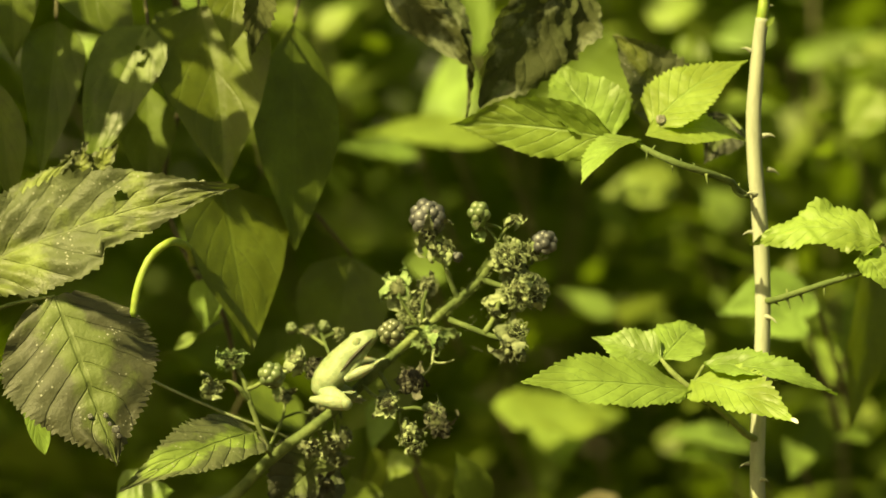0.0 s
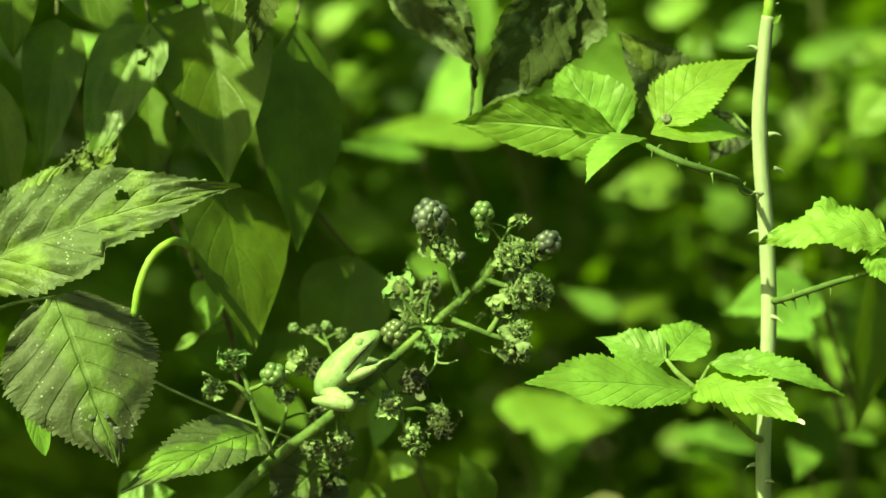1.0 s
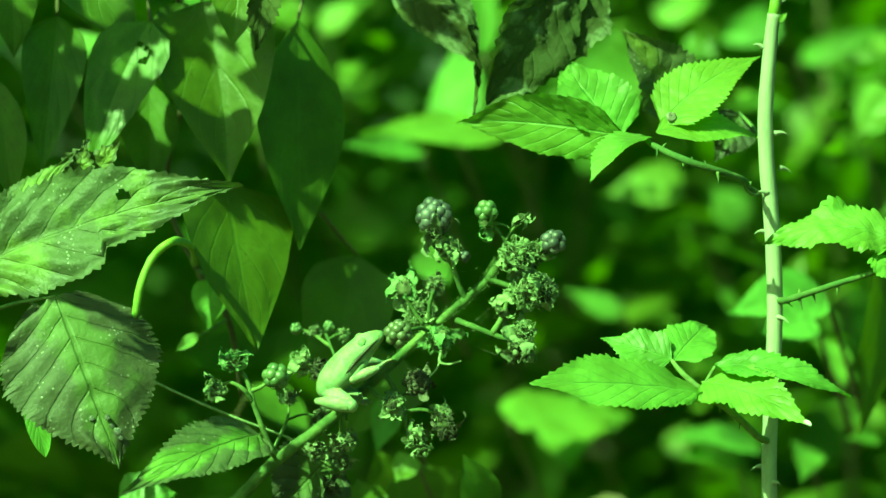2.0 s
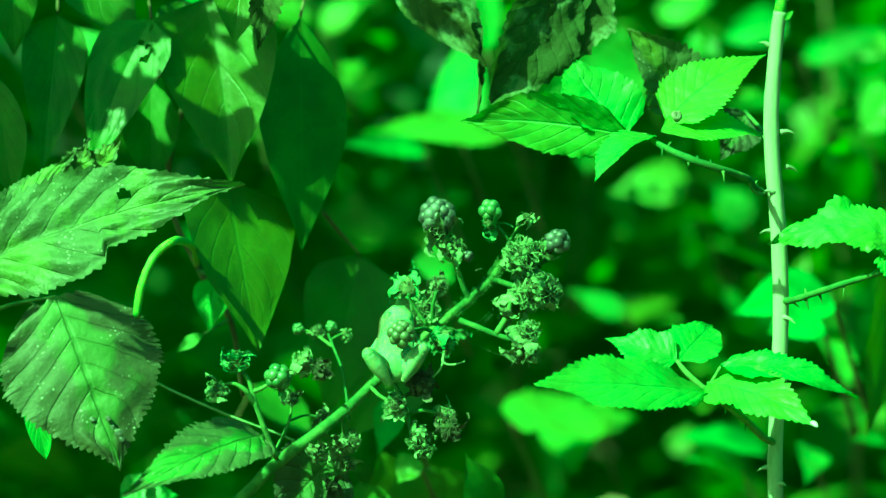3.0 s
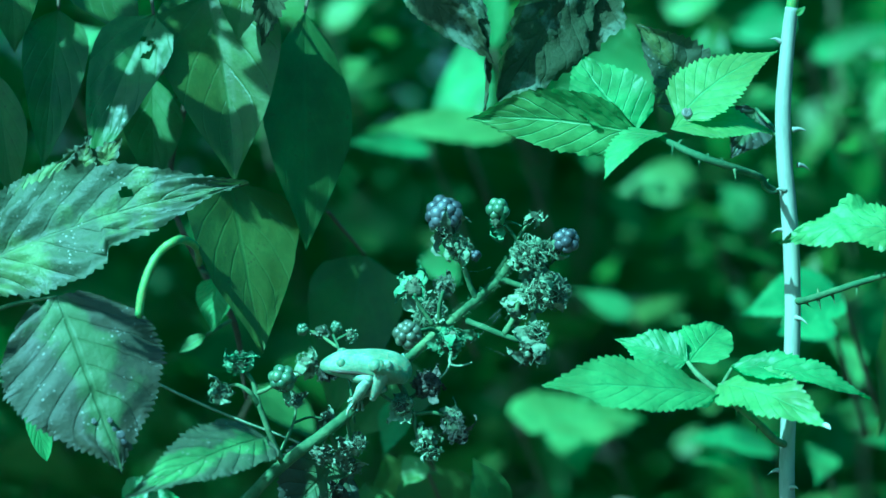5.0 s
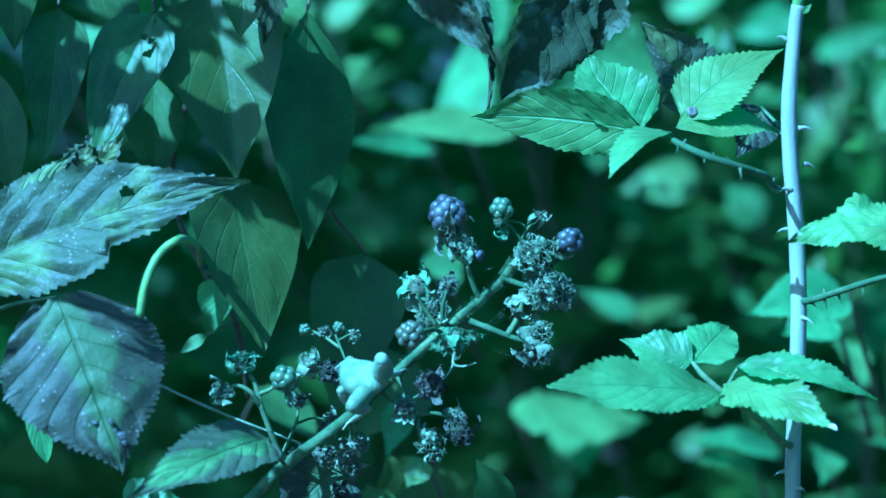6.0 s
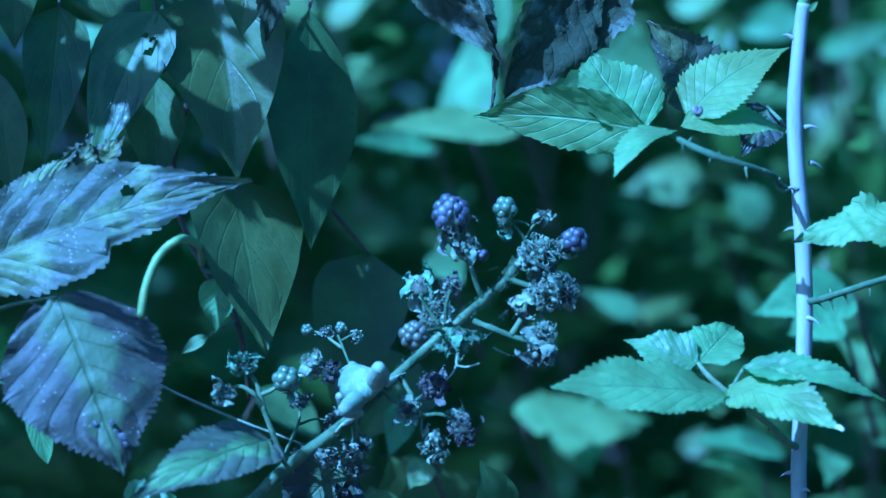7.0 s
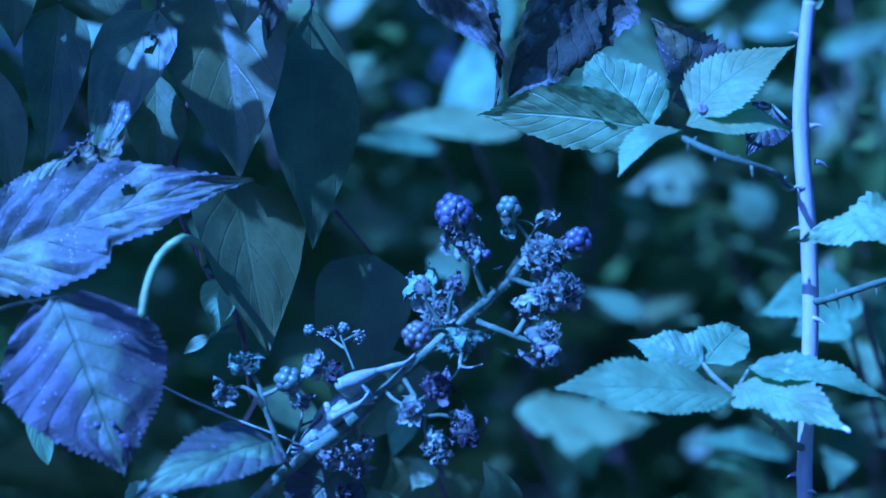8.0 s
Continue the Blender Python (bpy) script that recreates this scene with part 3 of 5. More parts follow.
# ---- the climbing vine with long hanging leaves ----
def vine():
    climber = thing("climbing_vine", (-0.26, 0.10, 0), "climbing vine with long dark glossy hanging leaves", "vine")
    stem("stem", [(-0.26, 0.10, -0.02), (-0.25, 0.09, 0.4), (-0.24, 0.08, 0.75), (-0.20, 0.07, 0.86), (-0.1432, 0.0700, 0.8549), (-0.1013, 0.0700, 0.8507), (-0.0640, 0.0800, 0.8534), (-0.0305, 0.0900, 0.8562), (0.02, 0.10, 0.90)],
         [0.003, 0.003, 0.0026, 0.0022, 0.002, 0.0018, 0.0016, 0.0014, 0.0008], STEM_DARK, climber)
    stem("side_shoot", [(-0.1013, 0.0700, 0.8507), (-0.0959, 0.0850, 0.8178), (-0.1051, 0.0950, 0.7736), (-0.0941, 0.0900, 0.7439), (-0.0812, 0.0850, 0.7227), (-0.0772, 0.0900, 0.6951)], [0.0014, 0.0012, 0.001, 0.0012, 0.0012, 0.0006], STEM_DARK, climber)
    v = dict(rows=18, cols=5, ripple=0.012, veins=5)

    def blade(base, tip, width, normal, stalk, **more):
        leaf(climber, LEAF_VINE, base, tip, width, normal, stalk=stalk, stalk_material=STEM_DARK, **{**v, **more})

    blade((-0.1423, 0.0600, 0.8344), (-0.1471, 0.0500, 0.7771), 0.024, (0.2, -1, 0.1), [(-0.1432, 0.0700, 0.8549)], shape="heart", fold=0.2, bend=0.2)
    blade((-0.1072, 0.0400, 0.8315), (-0.1273, 0.0250, 0.7762), 0.0275, (-0.1, -1, 0.25), [(-0.1118, 0.0700, 0.8528)], shape="heart", fold=0.22, bend=0.3, sweep=0.03, rows=60, cols=12, holes=((0.17, -0.10, 0.0013), (0.18, -0.30, 0.0012), (0.20, -0.45, 0.0010), (0.26, -0.38, 0.0016), (0.23, -0.48, 0.0009)))
    blade((-0.0893, 0.0500, 0.8391), (-0.0786, 0.0350, 0.7727), 0.0490, (0.0, -1, 0.15), [(-0.0909, 0.0700, 0.8515)], shape="heart", fold=0.40, bend=0.2, sweep=-0.03)
    blade((-0.0548, 0.0560, 0.8332), (-0.0541, 0.0500, 0.7486), 0.0385, (0.58, -0.8, 0.0), [(-0.0514, 0.0800, 0.8534)], shape="lance", fold=0.12, bend=0.2, sweep=0.02)
    blade((-0.0808, 0.0450, 0.7739), (-0.0685, 0.0300, 0.7131), 0.048, (0.6, -0.75, 0.03), [(-0.1029, 0.0940, 0.7736)], shape="heart", fold=0.15, bend=0.25, sweep=0.03)
    blade((-0.0352, 0.1300, 0.7476), (-0.0471, 0.1200, 0.6865), 0.036, (0.1, -1, 0.1), [(-0.0481, 0.1100, 0.7631)], shape="heart", fold=0.15, bend=0.25)
    blade((-0.0187, 0.1700, 0.7079), (-0.0407, 0.1600, 0.6772), 0.034, (0.1, -1, 0.2), [(-0.0293, 0.1400, 0.7327), (-0.0208, 0.1600, 0.7148)], shape="heart", fold=0.15, bend=0.25)
    blade((-0.1352, 0.0500, 0.8535), (-0.1121, 0.0450, 0.8223), 0.026, (0.1, -1, 0.3), [(-0.1411, 0.0700, 0.8553)], shape="heart", fold=0.15, bend=0.3)
    blade((-0.1579, 0.0500, 0.8515), (-0.1569, 0.0500, 0.8184), 0.020, (0.1, -1, 0.3), [(-0.1537, 0.0700, 0.8570)], shape="heart", fold=0.15, bend=0.3)
    blade((-0.1641, 0.0500, 0.8122), (-0.1564, 0.0450, 0.7646), 0.017, (0.1, -1, 0.2), [(-0.1772, 0.0750, 0.8300)], shape="lance", fold=0.15, bend=0.3)
    blade((-0.1107, 0.0850, 0.8115), (-0.1100, 0.0800, 0.7713), 0.022, (0.1, -1, 0.2), [(-0.0959, 0.0850, 0.8178)], shape="lance", fold=0.15, bend=0.2)
    blade((-0.0743, 0.0300, 0.8522), (-0.0768, 0.0200, 0.8211), 0.0230, (0.1, -1, 0.2), [(-0.0720, 0.0700, 0.8549)], shape="heart", fold=0.15, bend=0.2)
    blade((-0.0969, 0.0600, 0.8396), (-0.1003, 0.0550, 0.8020), 0.020, (0.1, -1, 0.2), [(-0.0992, 0.0700, 0.8507)], shape="heart", fold=0.2, bend=0.3)
    leaf(climber, LEAF_DRY, (-0.0646, 0.0050, 0.8465), (-0.0676, 0.0000, 0.8186), 0.012, (0.3, -1, 0.2), stalk=[(-0.0678, 0.0700, 0.8538)], stalk_material=STEM_DARK, shape="lance", teeth=12, depth=0.15, fold=0.4, bend=0.3, ripple=0.08, label="curled dry leaf tip")
    leaf(climber, LEAF_FRESH, (-0.0862, 0.0700, 0.7393), (-0.0882, 0.0680, 0.7193), 0.0148, (-0.3, -1, 0.4), stalk=[(-0.0930, 0.0880, 0.7417)], shape="round", fold=0.15, bend=0.2, label="bright young leaf in a spot of sun")
    leaf(climber, LEAF_FRESH, (-0.0904, 0.0700, 0.7188), (-0.1005, 0.0700, 0.7121), 0.0056, (-0.3, -1, 0.5), stalk=[(-0.0822, 0.0850, 0.7238)], shape="lance", fold=0.3, bend=0.2)
    stem("young_shoot", [(-0.0941, 0.0900, 0.7439), (-0.0912, 0.0200, 0.7502), (-0.0941, -0.0300, 0.7525), (-0.1009, -0.0340, 0.7473), (-0.1052, -0.0360, 0.7375), (-0.1072, -0.0360, 0.7264)], [0.0011, 0.0013, 0.0015, 0.0015, 0.0015, 0.0013], LEAF_SHOOT, climber, label="bright yellow-green arching shoot")


vine()


# ---- withered leaves that hang in from above ----
def withered_spray():
    spray = thing("withered_bramble_shoot", (0.30, 0.10, 0), "drooping bramble shoot with curled withered leaves", "bramble")
    stem("stem", [(0.30, 0.10, -0.02), (0.29, 0.09, 0.5), (0.26, 0.07, 0.84), (0.16, 0.05, 0.90), (0.0359, 0.0300, 0.8583), (0.0032, 0.0200, 0.8556), (-0.0211, 0.0200, 0.8536)],
         [0.003, 0.0028, 0.0024, 0.002, 0.0016, 0.0013, 0.0008], STEM_DARK, spray)
    dry = dict(teeth=14, depth=0.05, veins=7, ragged=0.14, cols=6)
    leaf(spray, LEAF_DRY, (-0.0230, 0.0440, 0.8449), (0.0119, 0.0340, 0.8140), 0.0170, (-0.35, -1, 0.35), name="leaflet", shape="lance", fold=0.35, bend=0.7, ripple=0.10, sweep=-0.05, **dry)
    leaf(spray, LEAF_DRY, (-0.0029, 0.0460, 0.8471), (0.0102, 0.0380, 0.8199), 0.0110, (0.5, -1, 0.1), name="leaflet", shape="lance", fold=0.6, bend=0.5, ripple=0.10, **dry)
    leaf(spray, LEAF_DRY, (0.0090, 0.0360, 0.8207), (0.0082, 0.0340, 0.7968), 0.0046, (0.5, -1, 0.1), name="leaflet", shape="strap", fold=0.7, bend=0.2, ripple=0.12, twist=1.2, **dry)
    leaf(spray, LEAF_DRY, (0.0441, 0.0300, 0.8522), (0.0130, 0.0200, 0.8005), 0.0310, (0.5, -0.85, 0.06), name="leaflet", shape="spoon", fold=0.2, bend=0.4, ripple=0.06, **dry)
    leaf(spray, LEAF_DRY, (0.0503, 0.0350, 0.8484), (0.0298, 0.0300, 0.8063), 0.0260, (0.42, -0.88, 0.06), name="leaflet", shape="ovate", fold=0.3, bend=0.5, ripple=0.06, **dry)


withered_spray()


# ---- the fruiting bramble ----
DRUPELETS = {}


def berry(parent, at, radius, material, up=(0, 0, 1), drupe=0.30, label="", tall=1.0):
    """A core with drupelets on it, each a piece of its own."""
    m = Matrix.Translation(at) @ Vector(up).to_track_quat("Z", "Y").to_matrix().to_4x4()
    v, f = ball(radius * 0.72, squash=tall)
    core = part("berry", v, f, material, parent, m, label)
    key = (material.name, round(drupe * radius, 5))
    if key not in DRUPELETS:
        v, f = ball(drupe * radius * 1.2, squash=0.95, rings=7, sides=10)
        mesh = bpy.data.meshes.new("drupelet")
        mesh.from_pydata(v, [], f)
        mesh.polygons.foreach_set("use_smooth", [True] * len(mesh.polygons))
        mesh.materials.append(material)
        DRUPELETS[key] = mesh
    rnd = random.Random(int(abs(at[0]) * 1e5))
    count = int(3.1 / drupe ** 2 * 0.9)
    for i in range(count):
        z = 1 - 1.75 * (i + 0.5) / count
        a = i * 2.39996 + rnd.uniform(-0.15, 0.15)
        r = math.sqrt(max(0, 1 - z * z))
        way = Vector((r * math.cos(a), r * math.sin(a), z * tall))
        d = new("drupelet", DRUPELETS[key])
        k = rnd.uniform(0.85, 1.12)
        hang(d, core, m @ Matrix.Translation(way * radius * 0.74 * rnd.uniform(0.96, 1.04)) @ way.to_track_quat("Z", "Y").to_matrix().to_4x4() @ Matrix.Scale(k, 4))
    return core


def rag(length, width, curl, seed, rows=7, cols=2):
    """A crumpled dry sepal, base at 0, growing to +y."""
    verts, faces = [], []
    rnd = random.Random(seed)
    for i in range(rows + 1):
        s = i / rows
        a = curl * s
        y, z = (math.sin(a) / curl, (1 - math.cos(a)) / curl) if abs(curl) > 0.01 else (s, 0)
        for j in range(-cols, cols + 1):
            u = j / cols
            w = width * 0.5 * (1 - s ** 2.5) * rnd.uniform(0.7, 1.25)
            crumple = Vector([noise.noise(Vector((s * 4.5 + seed, u * 2.5, k * 9.0))) for k in range(3)]) * width * 0.4 * s ** 0.5
            verts.append(Vector((u * w, y * length, z * length + abs(u) * w * 0.5)) + crumple)
    n = 2 * cols + 1
    for i in range(rows):
        faces += [(i * n + k, i * n + k + 1, (i + 1) * n + k + 1, (i + 1) * n + k) for k in range(n - 1)]
    return verts, faces


def calyx(parent, at, radius, material, up=(0, 0, 1), sepals=5, threads=34, seed=0, label="", nuts=6, reach=1.0):
    """A spent flower: crumpled sepals, a tangle of dry stamens and a few shrivelled seeds."""
    rnd = random.Random(seed * 31 + 5)
    m = Matrix.Translation(at) @ Vector(up).to_track_quat("Z", "Y").to_matrix().to_4x4()
    v, f = ball(radius * 0.52, squash=0.85, rings=12, sides=16)
    v = [Vector(p) * (1 + 0.5 * noise.noise(Vector(p) * 500 + Vector((seed, 0, 0))) + 0.3 * noise.noise(Vector(p) * 1300)) for p in v]
    cup = part("calyx", v, f, CALYX_GAP_SHADE, parent, m, label)
    for i in range(sepals):
        a = 2 * math.pi * (i + rnd.uniform(-0.4, 0.4)) / sepals
        sv, sf = rag(radius * rnd.uniform(1.0, 1.6) * reach, radius * rnd.uniform(0.5, 0.95), rnd.choice((-1, 1)) * rnd.uniform(1.2, 3.2), seed * 7 + i)
        turn = Matrix.Rotation(a, 4, "Z") @ Matrix.Rotation(rnd.uniform(-1.2, 0.7), 4, "X")
        part("sepal", sv, sf, material, cup, m @ turn @ Matrix.Translation((0, radius * 0.35, 0)))
    pieces = []
    for i in range(int(threads * 2.0)):
        way = Vector((rnd.gauss(0, 1), rnd.gauss(0, 1), rnd.gauss(0.2, 0.9))).normalized()
        side = way.orthogonal().normalized()
        side.rotate(Matrix.Rotation(rnd.uniform(0, 6.28), 3, way))
        k = rnd.uniform(0.55, 0.95)
        p0, p1 = way * radius * 0.5, (way + side * 0.35) * radius * k
        p2 = (way + side * rnd.uniform(0.6, 1.0)).normalized() * radius * k * rnd.uniform(0.75, 1.1)
        p3 = (way * 0.8 + side * rnd.uniform(0.8, 1.3)).normalized() * radius * k * rnd.uniform(0.6, 0.9) + Vector((rnd.uniform(-1, 1), rnd.uniform(-1, 1), rnd.uniform(-1, 1))) * radius * 0.15
        r = radius * rnd.uniform(0.011, 0.028)
        pieces.append(tube([p0, p1, p2, p3], [r, r, r, r * 0.6], 4, 2))
    for i in range(nuts):
        way = Vector((rnd.gauss(0, 1), rnd.gauss(-0.5, 1), rnd.gauss(0.2, 0.8))).normalized()
        bv, bf = ball(radius * rnd.uniform(0.10, 0.2), rings=4, sides=6)
        off = way * radius * rnd.uniform(0.5, 0.75)
        pieces.append(([Vector(p) + off for p in bv], bf))
    tv, tf = joined(pieces)
    tagged(part("stamen_tangle", tv, tf, material, cup, m), kind="stuff")
    return cup


def hairs(parent, points, radius, count, length, material, seed=0):
    """Short bristles all along a stem."""
    line = curve_points(points, 8)
    rnd = random.Random(seed)
    pieces = []
    for i in range(count):
        k = rnd.randrange(len(line) - 1)
        c = line[k].lerp(line[k + 1], rnd.random())
        way = Vector((rnd.gauss(0, 1), rnd.gauss(0, 1), rnd.gauss(0, 1)))
        axis = (line[k + 1] - line[k]).normalized()
        way = (way - axis * way.dot(axis)).normalized()
        end = c + way * (radius + length * rnd.uniform(0.5, 1.2))
        pieces.append(tube([c + way * radius * 0.8, end], [length * 0.07, length * 0.03], 3, 1))
    v, f = joined(pieces)
    ob = part("bristles", v, f, material, parent)
    tagged(ob, kind="stuff")


def fruiting_bramble():
    plant = thing("fruiting_bramble", (-0.16, 0.02, 0), "green hairy bramble stem with blackberries and withered flowers", "bramble")
    main = [(-0.16, 0.02, -0.02), (-0.14, 0.015, 0.3), (-0.105, 0.005, 0.55), (-0.0909, 0.0020, 0.6461), (-0.0744, 0.0000, 0.6622), (-0.0608, 0.0000, 0.6758), (-0.0408, 0.0000, 0.6910), (-0.0268, 0.0000, 0.7038), (-0.0084, 0.0000, 0.7206), (0.0032, 0.0000, 0.7302), (0.0132, 0.0000, 0.7392), (0.0176, 0.0000, 0.7458), (0.0216, 0.0000, 0.7502)]
    stem("stem", main, [0.003, 0.0028, 0.0026, 0.0024, 0.0021, 0.0020, 0.0019, 0.0017, 0.0015, 0.0015, 0.0014, 0.0014, 0.0011], STEM_GREEN, plant, sides=12, lump=0.12)
    hairs(plant, main[4:], 0.0015, 2200, 0.0013, STEM_GREEN, 3)
    s = dict(material=STEM_GREEN, parent=plant)

    def twig(points, a=0.0009, b=0.0006):
        stem("fruit_stalk", points, list(np.linspace(a, b, len(points))), lump=0.2, sides=7, **s)

    # side branch with unripe fruit
    twig([(-0.0604, 0.0000, 0.6766), (-0.0642, -0.0040, 0.6854), (-0.0679, -0.0060, 0.6954), (-0.0701, -0.0060, 0.7034), (-0.0725, -0.0060, 0.7074), (-0.0741, -0.0060, 0.7094)], 0.0011, 0.0007)
    twig([(-0.0685, -0.0060, 0.6968), (-0.0714, -0.0080, 0.7009), (-0.0754, -0.0080, 0.7033), (-0.0788, -0.0080, 0.7029)], 0.001, 0.0006)
    twig([(-0.0693, -0.0060, 0.7004), (-0.0661, -0.0060, 0.7016), (-0.0629, -0.0060, 0.7036)], 0.0009, 0.0006)
    twig([(-0.0566, -0.0050, 0.7048), (-0.0537, -0.0040, 0.7083), (-0.0497, -0.0030, 0.7093)], 0.0006, 0.0005)
    calyx(plant, (-0.0749, -0.0060, 0.7108), 0.0054, CALYX_GREEN, (-0.2, -0.5, 1), seed=1)
    calyx(plant, (-0.0812, -0.0080, 0.7005), 0.0048, CALYX, (-1, -0.4, 0), seed=2, sepals=6)
    berry(plant, (-0.0602, -0.0060, 0.7056), 0.0041, BERRY_GREEN, (0.3, -0.6, 0.7), 0.42, "small green unripe berry")
    calyx(plant, (-0.0598, -0.0060, 0.7024), 0.0038, CALYX_GREEN, (0, -0.4, -1), seed=3, threads=14, nuts=0)
    calyx(plant, (-0.0519, -0.0040, 0.7103), 0.0052, CALYX, (-0.3, -0.6, 0.8), seed=4, sepals=6, threads=20)
    calyx(plant, (-0.0463, -0.0030, 0.7079), 0.0046, CALYX_DARK, (0.8, -0.6, 0), seed=5, sepals=3, nuts=14, label="dark dried fruit remains")
    # farther sprig
    twig([(-0.0364, 0.0150, 0.6896), (-0.0387, 0.0260, 0.7054), (-0.0426, 0.0350, 0.7154), (-0.0444, 0.0400, 0.7194)], 0.0005, 0.0005)
    twig([(-0.0426, 0.0350, 0.7150), (-0.0491, 0.0400, 0.7194), (-0.0538, 0.0400, 0.7210)], 0.0006, 0.0005)
    twig([(-0.0435, 0.0380, 0.7174), (-0.0388, 0.0400, 0.7198), (-0.0361, 0.0400, 0.7194)], 0.0005, 0.0005)
    berry(plant, (-0.0550, 0.0400, 0.7213), 0.0018, BERRY_GREEN, (-0.6, -0.5, 0.5), 0.5)
    berry(plant, (-0.0431, 0.0400, 0.7219), 0.0018, BERRY_GREEN, (0, -0.5, 0.9), 0.5)
    calyx(plant, (-0.0485, 0.0400, 0.7204), 0.0032, CALYX_GREY, (0, -0.5, 0.9), seed=6, threads=16)
    calyx(plant, (-0.0378, 0.0400, 0.7194), 0.0030, CALYX, (0.9, -0.3, 0.3), seed=7, threads=12)
    # below the stem
    twig([(-0.0288, 0.0000, 0.7022), (-0.0257, -0.0060, 0.6994), (-0.0217, -0.0080, 0.6969)], 0.0008, 0.0006)
    twig([(-0.0232, 0.0000, 0.7072), (-0.0187, -0.0040, 0.7003), (-0.0163, -0.0060, 0.6940), (-0.0098, -0.0060, 0.6940), (-0.0048, -0.0060, 0.6928)], 0.0009, 0.0006)
    twig([(-0.0155, -0.0060, 0.6936), (-0.0151, -0.0070, 0.6885), (-0.0131, -0.0080, 0.6846)], 0.0007, 0.0006)
    twig([(-0.0178, -0.0040, 0.6983), (-0.0144, -0.0040, 0.7003), (-0.0118, -0.0040, 0.7015)], 0.0007, 0.0005)
    calyx(plant, (-0.0199, -0.0080, 0.6957), 0.0054, CALYX, (0, -1, 0.1), seed=8, nuts=3, sepals=6)
    calyx(plant, (-0.0199, -0.0110, 0.6954), 0.0026, CALYX_DARK, (0, -1, 0), seed=28, sepals=0)
    berry(plant, (-0.0110, -0.0050, 0.7030), 0.0044, BERRY_SHRIVEL, (0, -0.6, 0.8), 0.25, "shrivelled dark berry")
    calyx(plant, (-0.0110, -0.0050, 0.7036), 0.0062, CALYX_DARK, (0, -0.6, 0.8), seed=9, sepals=5, threads=36, nuts=34)
    calyx(plant, (-0.0032, -0.0060, 0.6928), 0.0044, CALYX, (0.6, -0.4, -0.3), seed=10)
    calyx(plant, (-0.0016, -0.0070, 0.6885), 0.0056, CALYX_DARK, (0.2, -0.5, -0.8), seed=11, nuts=14)
    calyx(plant, (-0.0123, -0.0080, 0.6842), 0.0054, CALYX, (0, -0.5, -0.8), seed=12, sepals=7, threads=12)
    calyx(plant, (-0.0097, -0.0080, 0.6800), 0.0036, CALYX, (0.1, -0.5, -0.8), seed=13)
    # middle
    berry(plant, (-0.0178, -0.0190, 0.7206), 0.0043, BERRY_TURNING, (-0.4, -0.7, 0.5), 0.40, "greyish half-ripe berry")
    twig([(-0.0078, 0.0000, 0.7214), (-0.0107, -0.0120, 0.7224), (-0.0150, -0.0170, 0.7217)], 0.0008, 0.0006)
    calyx(plant, (-0.0108, 0.0040, 0.7281), 0.0072, CALYX, (-0.3, -0.9, 0.4), seed=14, sepals=5, threads=70)
    calyx(plant, (-0.0054, 0.0030, 0.7372), 0.0046, CALYX_GREY, (0.1, -0.6, 0.9), seed=15, nuts=12)
    twig([(-0.0068, 0.0000, 0.7222), (-0.0072, -0.0030, 0.7292), (-0.0058, -0.0040, 0.7352)], 0.0009, 0.0006)
    calyx(plant, (-0.0161, 0.0050, 0.7358), 0.0062, CALYX_GREEN, (-0.6, -0.6, 0.6), seed=16, sepals=7, threads=6, nuts=0, reach=1.15)
    twig([(-0.0092, 0.0000, 0.7232), (-0.0138, -0.0020, 0.7302), (-0.0156, -0.0040, 0.7342)], 0.0008, 0.0005)
    # tall stalk with the ripe berry
    twig([(0.0056, 0.0000, 0.7322), (0.0032, -0.0020, 0.7372), (0.0008, -0.0040, 0.7442), (-0.0018, -0.0040, 0.7492), (-0.0044, -0.0040, 0.7552)], 0.0011, 0.0007)
    calyx(plant, (-0.0008, -0.0050, 0.7498), 0.0056, CALYX, (0.2, -0.6, 0.7), seed=17, nuts=10, sepals=6)
    berry(plant, (-0.0056, -0.0050, 0.7610), 0.0061, BERRY_RIPE, (-0.1, -0.4, 0.9), 0.32, "ripe dark blackberry")
    calyx(plant, (-0.0048, -0.0070, 0.7562), 0.0056, CALYX_GREY, (0, -0.5, -0.8), seed=18, sepals=7, threads=16, nuts=0, reach=1.1)
    berry(plant, (0.0050, -0.0050, 0.7472), 0.0016, BERRY_RIPE, (1, 0, 0), 0.6)
    # top sprigs
    twig([(0.0192, 0.0000, 0.7472), (0.0192, -0.0010, 0.7522), (0.0164, -0.0020, 0.7562), (0.0136, -0.0030, 0.7592)], 0.0008, 0.0005)
    twig([(0.0194, -0.0010, 0.7526), (0.0216, -0.0010, 0.7562), (0.0242, -0.0020, 0.7590)], 0.0006, 0.0005)
    berry(plant, (0.0128, -0.0040, 0.7628), 0.0032, BERRY_GREEN, (0, -0.4, 0.9), 0.55, "small green unripe berry")
    calyx(plant, (0.0128, -0.0040, 0.7582), 0.0042, CALYX_GREEN, (0, -0.4, -1), seed=19, sepals=7, threads=8, nuts=0, reach=1.4)
    calyx(plant, (0.0251, -0.0030, 0.7600), 0.0036, CALYX, (0.5, -0.4, 0.8), seed=20, threads=10, nuts=0)
    calyx(plant, (0.0235, -0.0060, 0.7472), 0.0078, CALYX, (0, -0.8, 0.5), seed=21, sepals=7, threads=60)
    twig([(0.0212, 0.0000, 0.7492), (0.0281, -0.0030, 0.7492), (0.0331, -0.0040, 0.7506)], 0.0008, 0.0006)
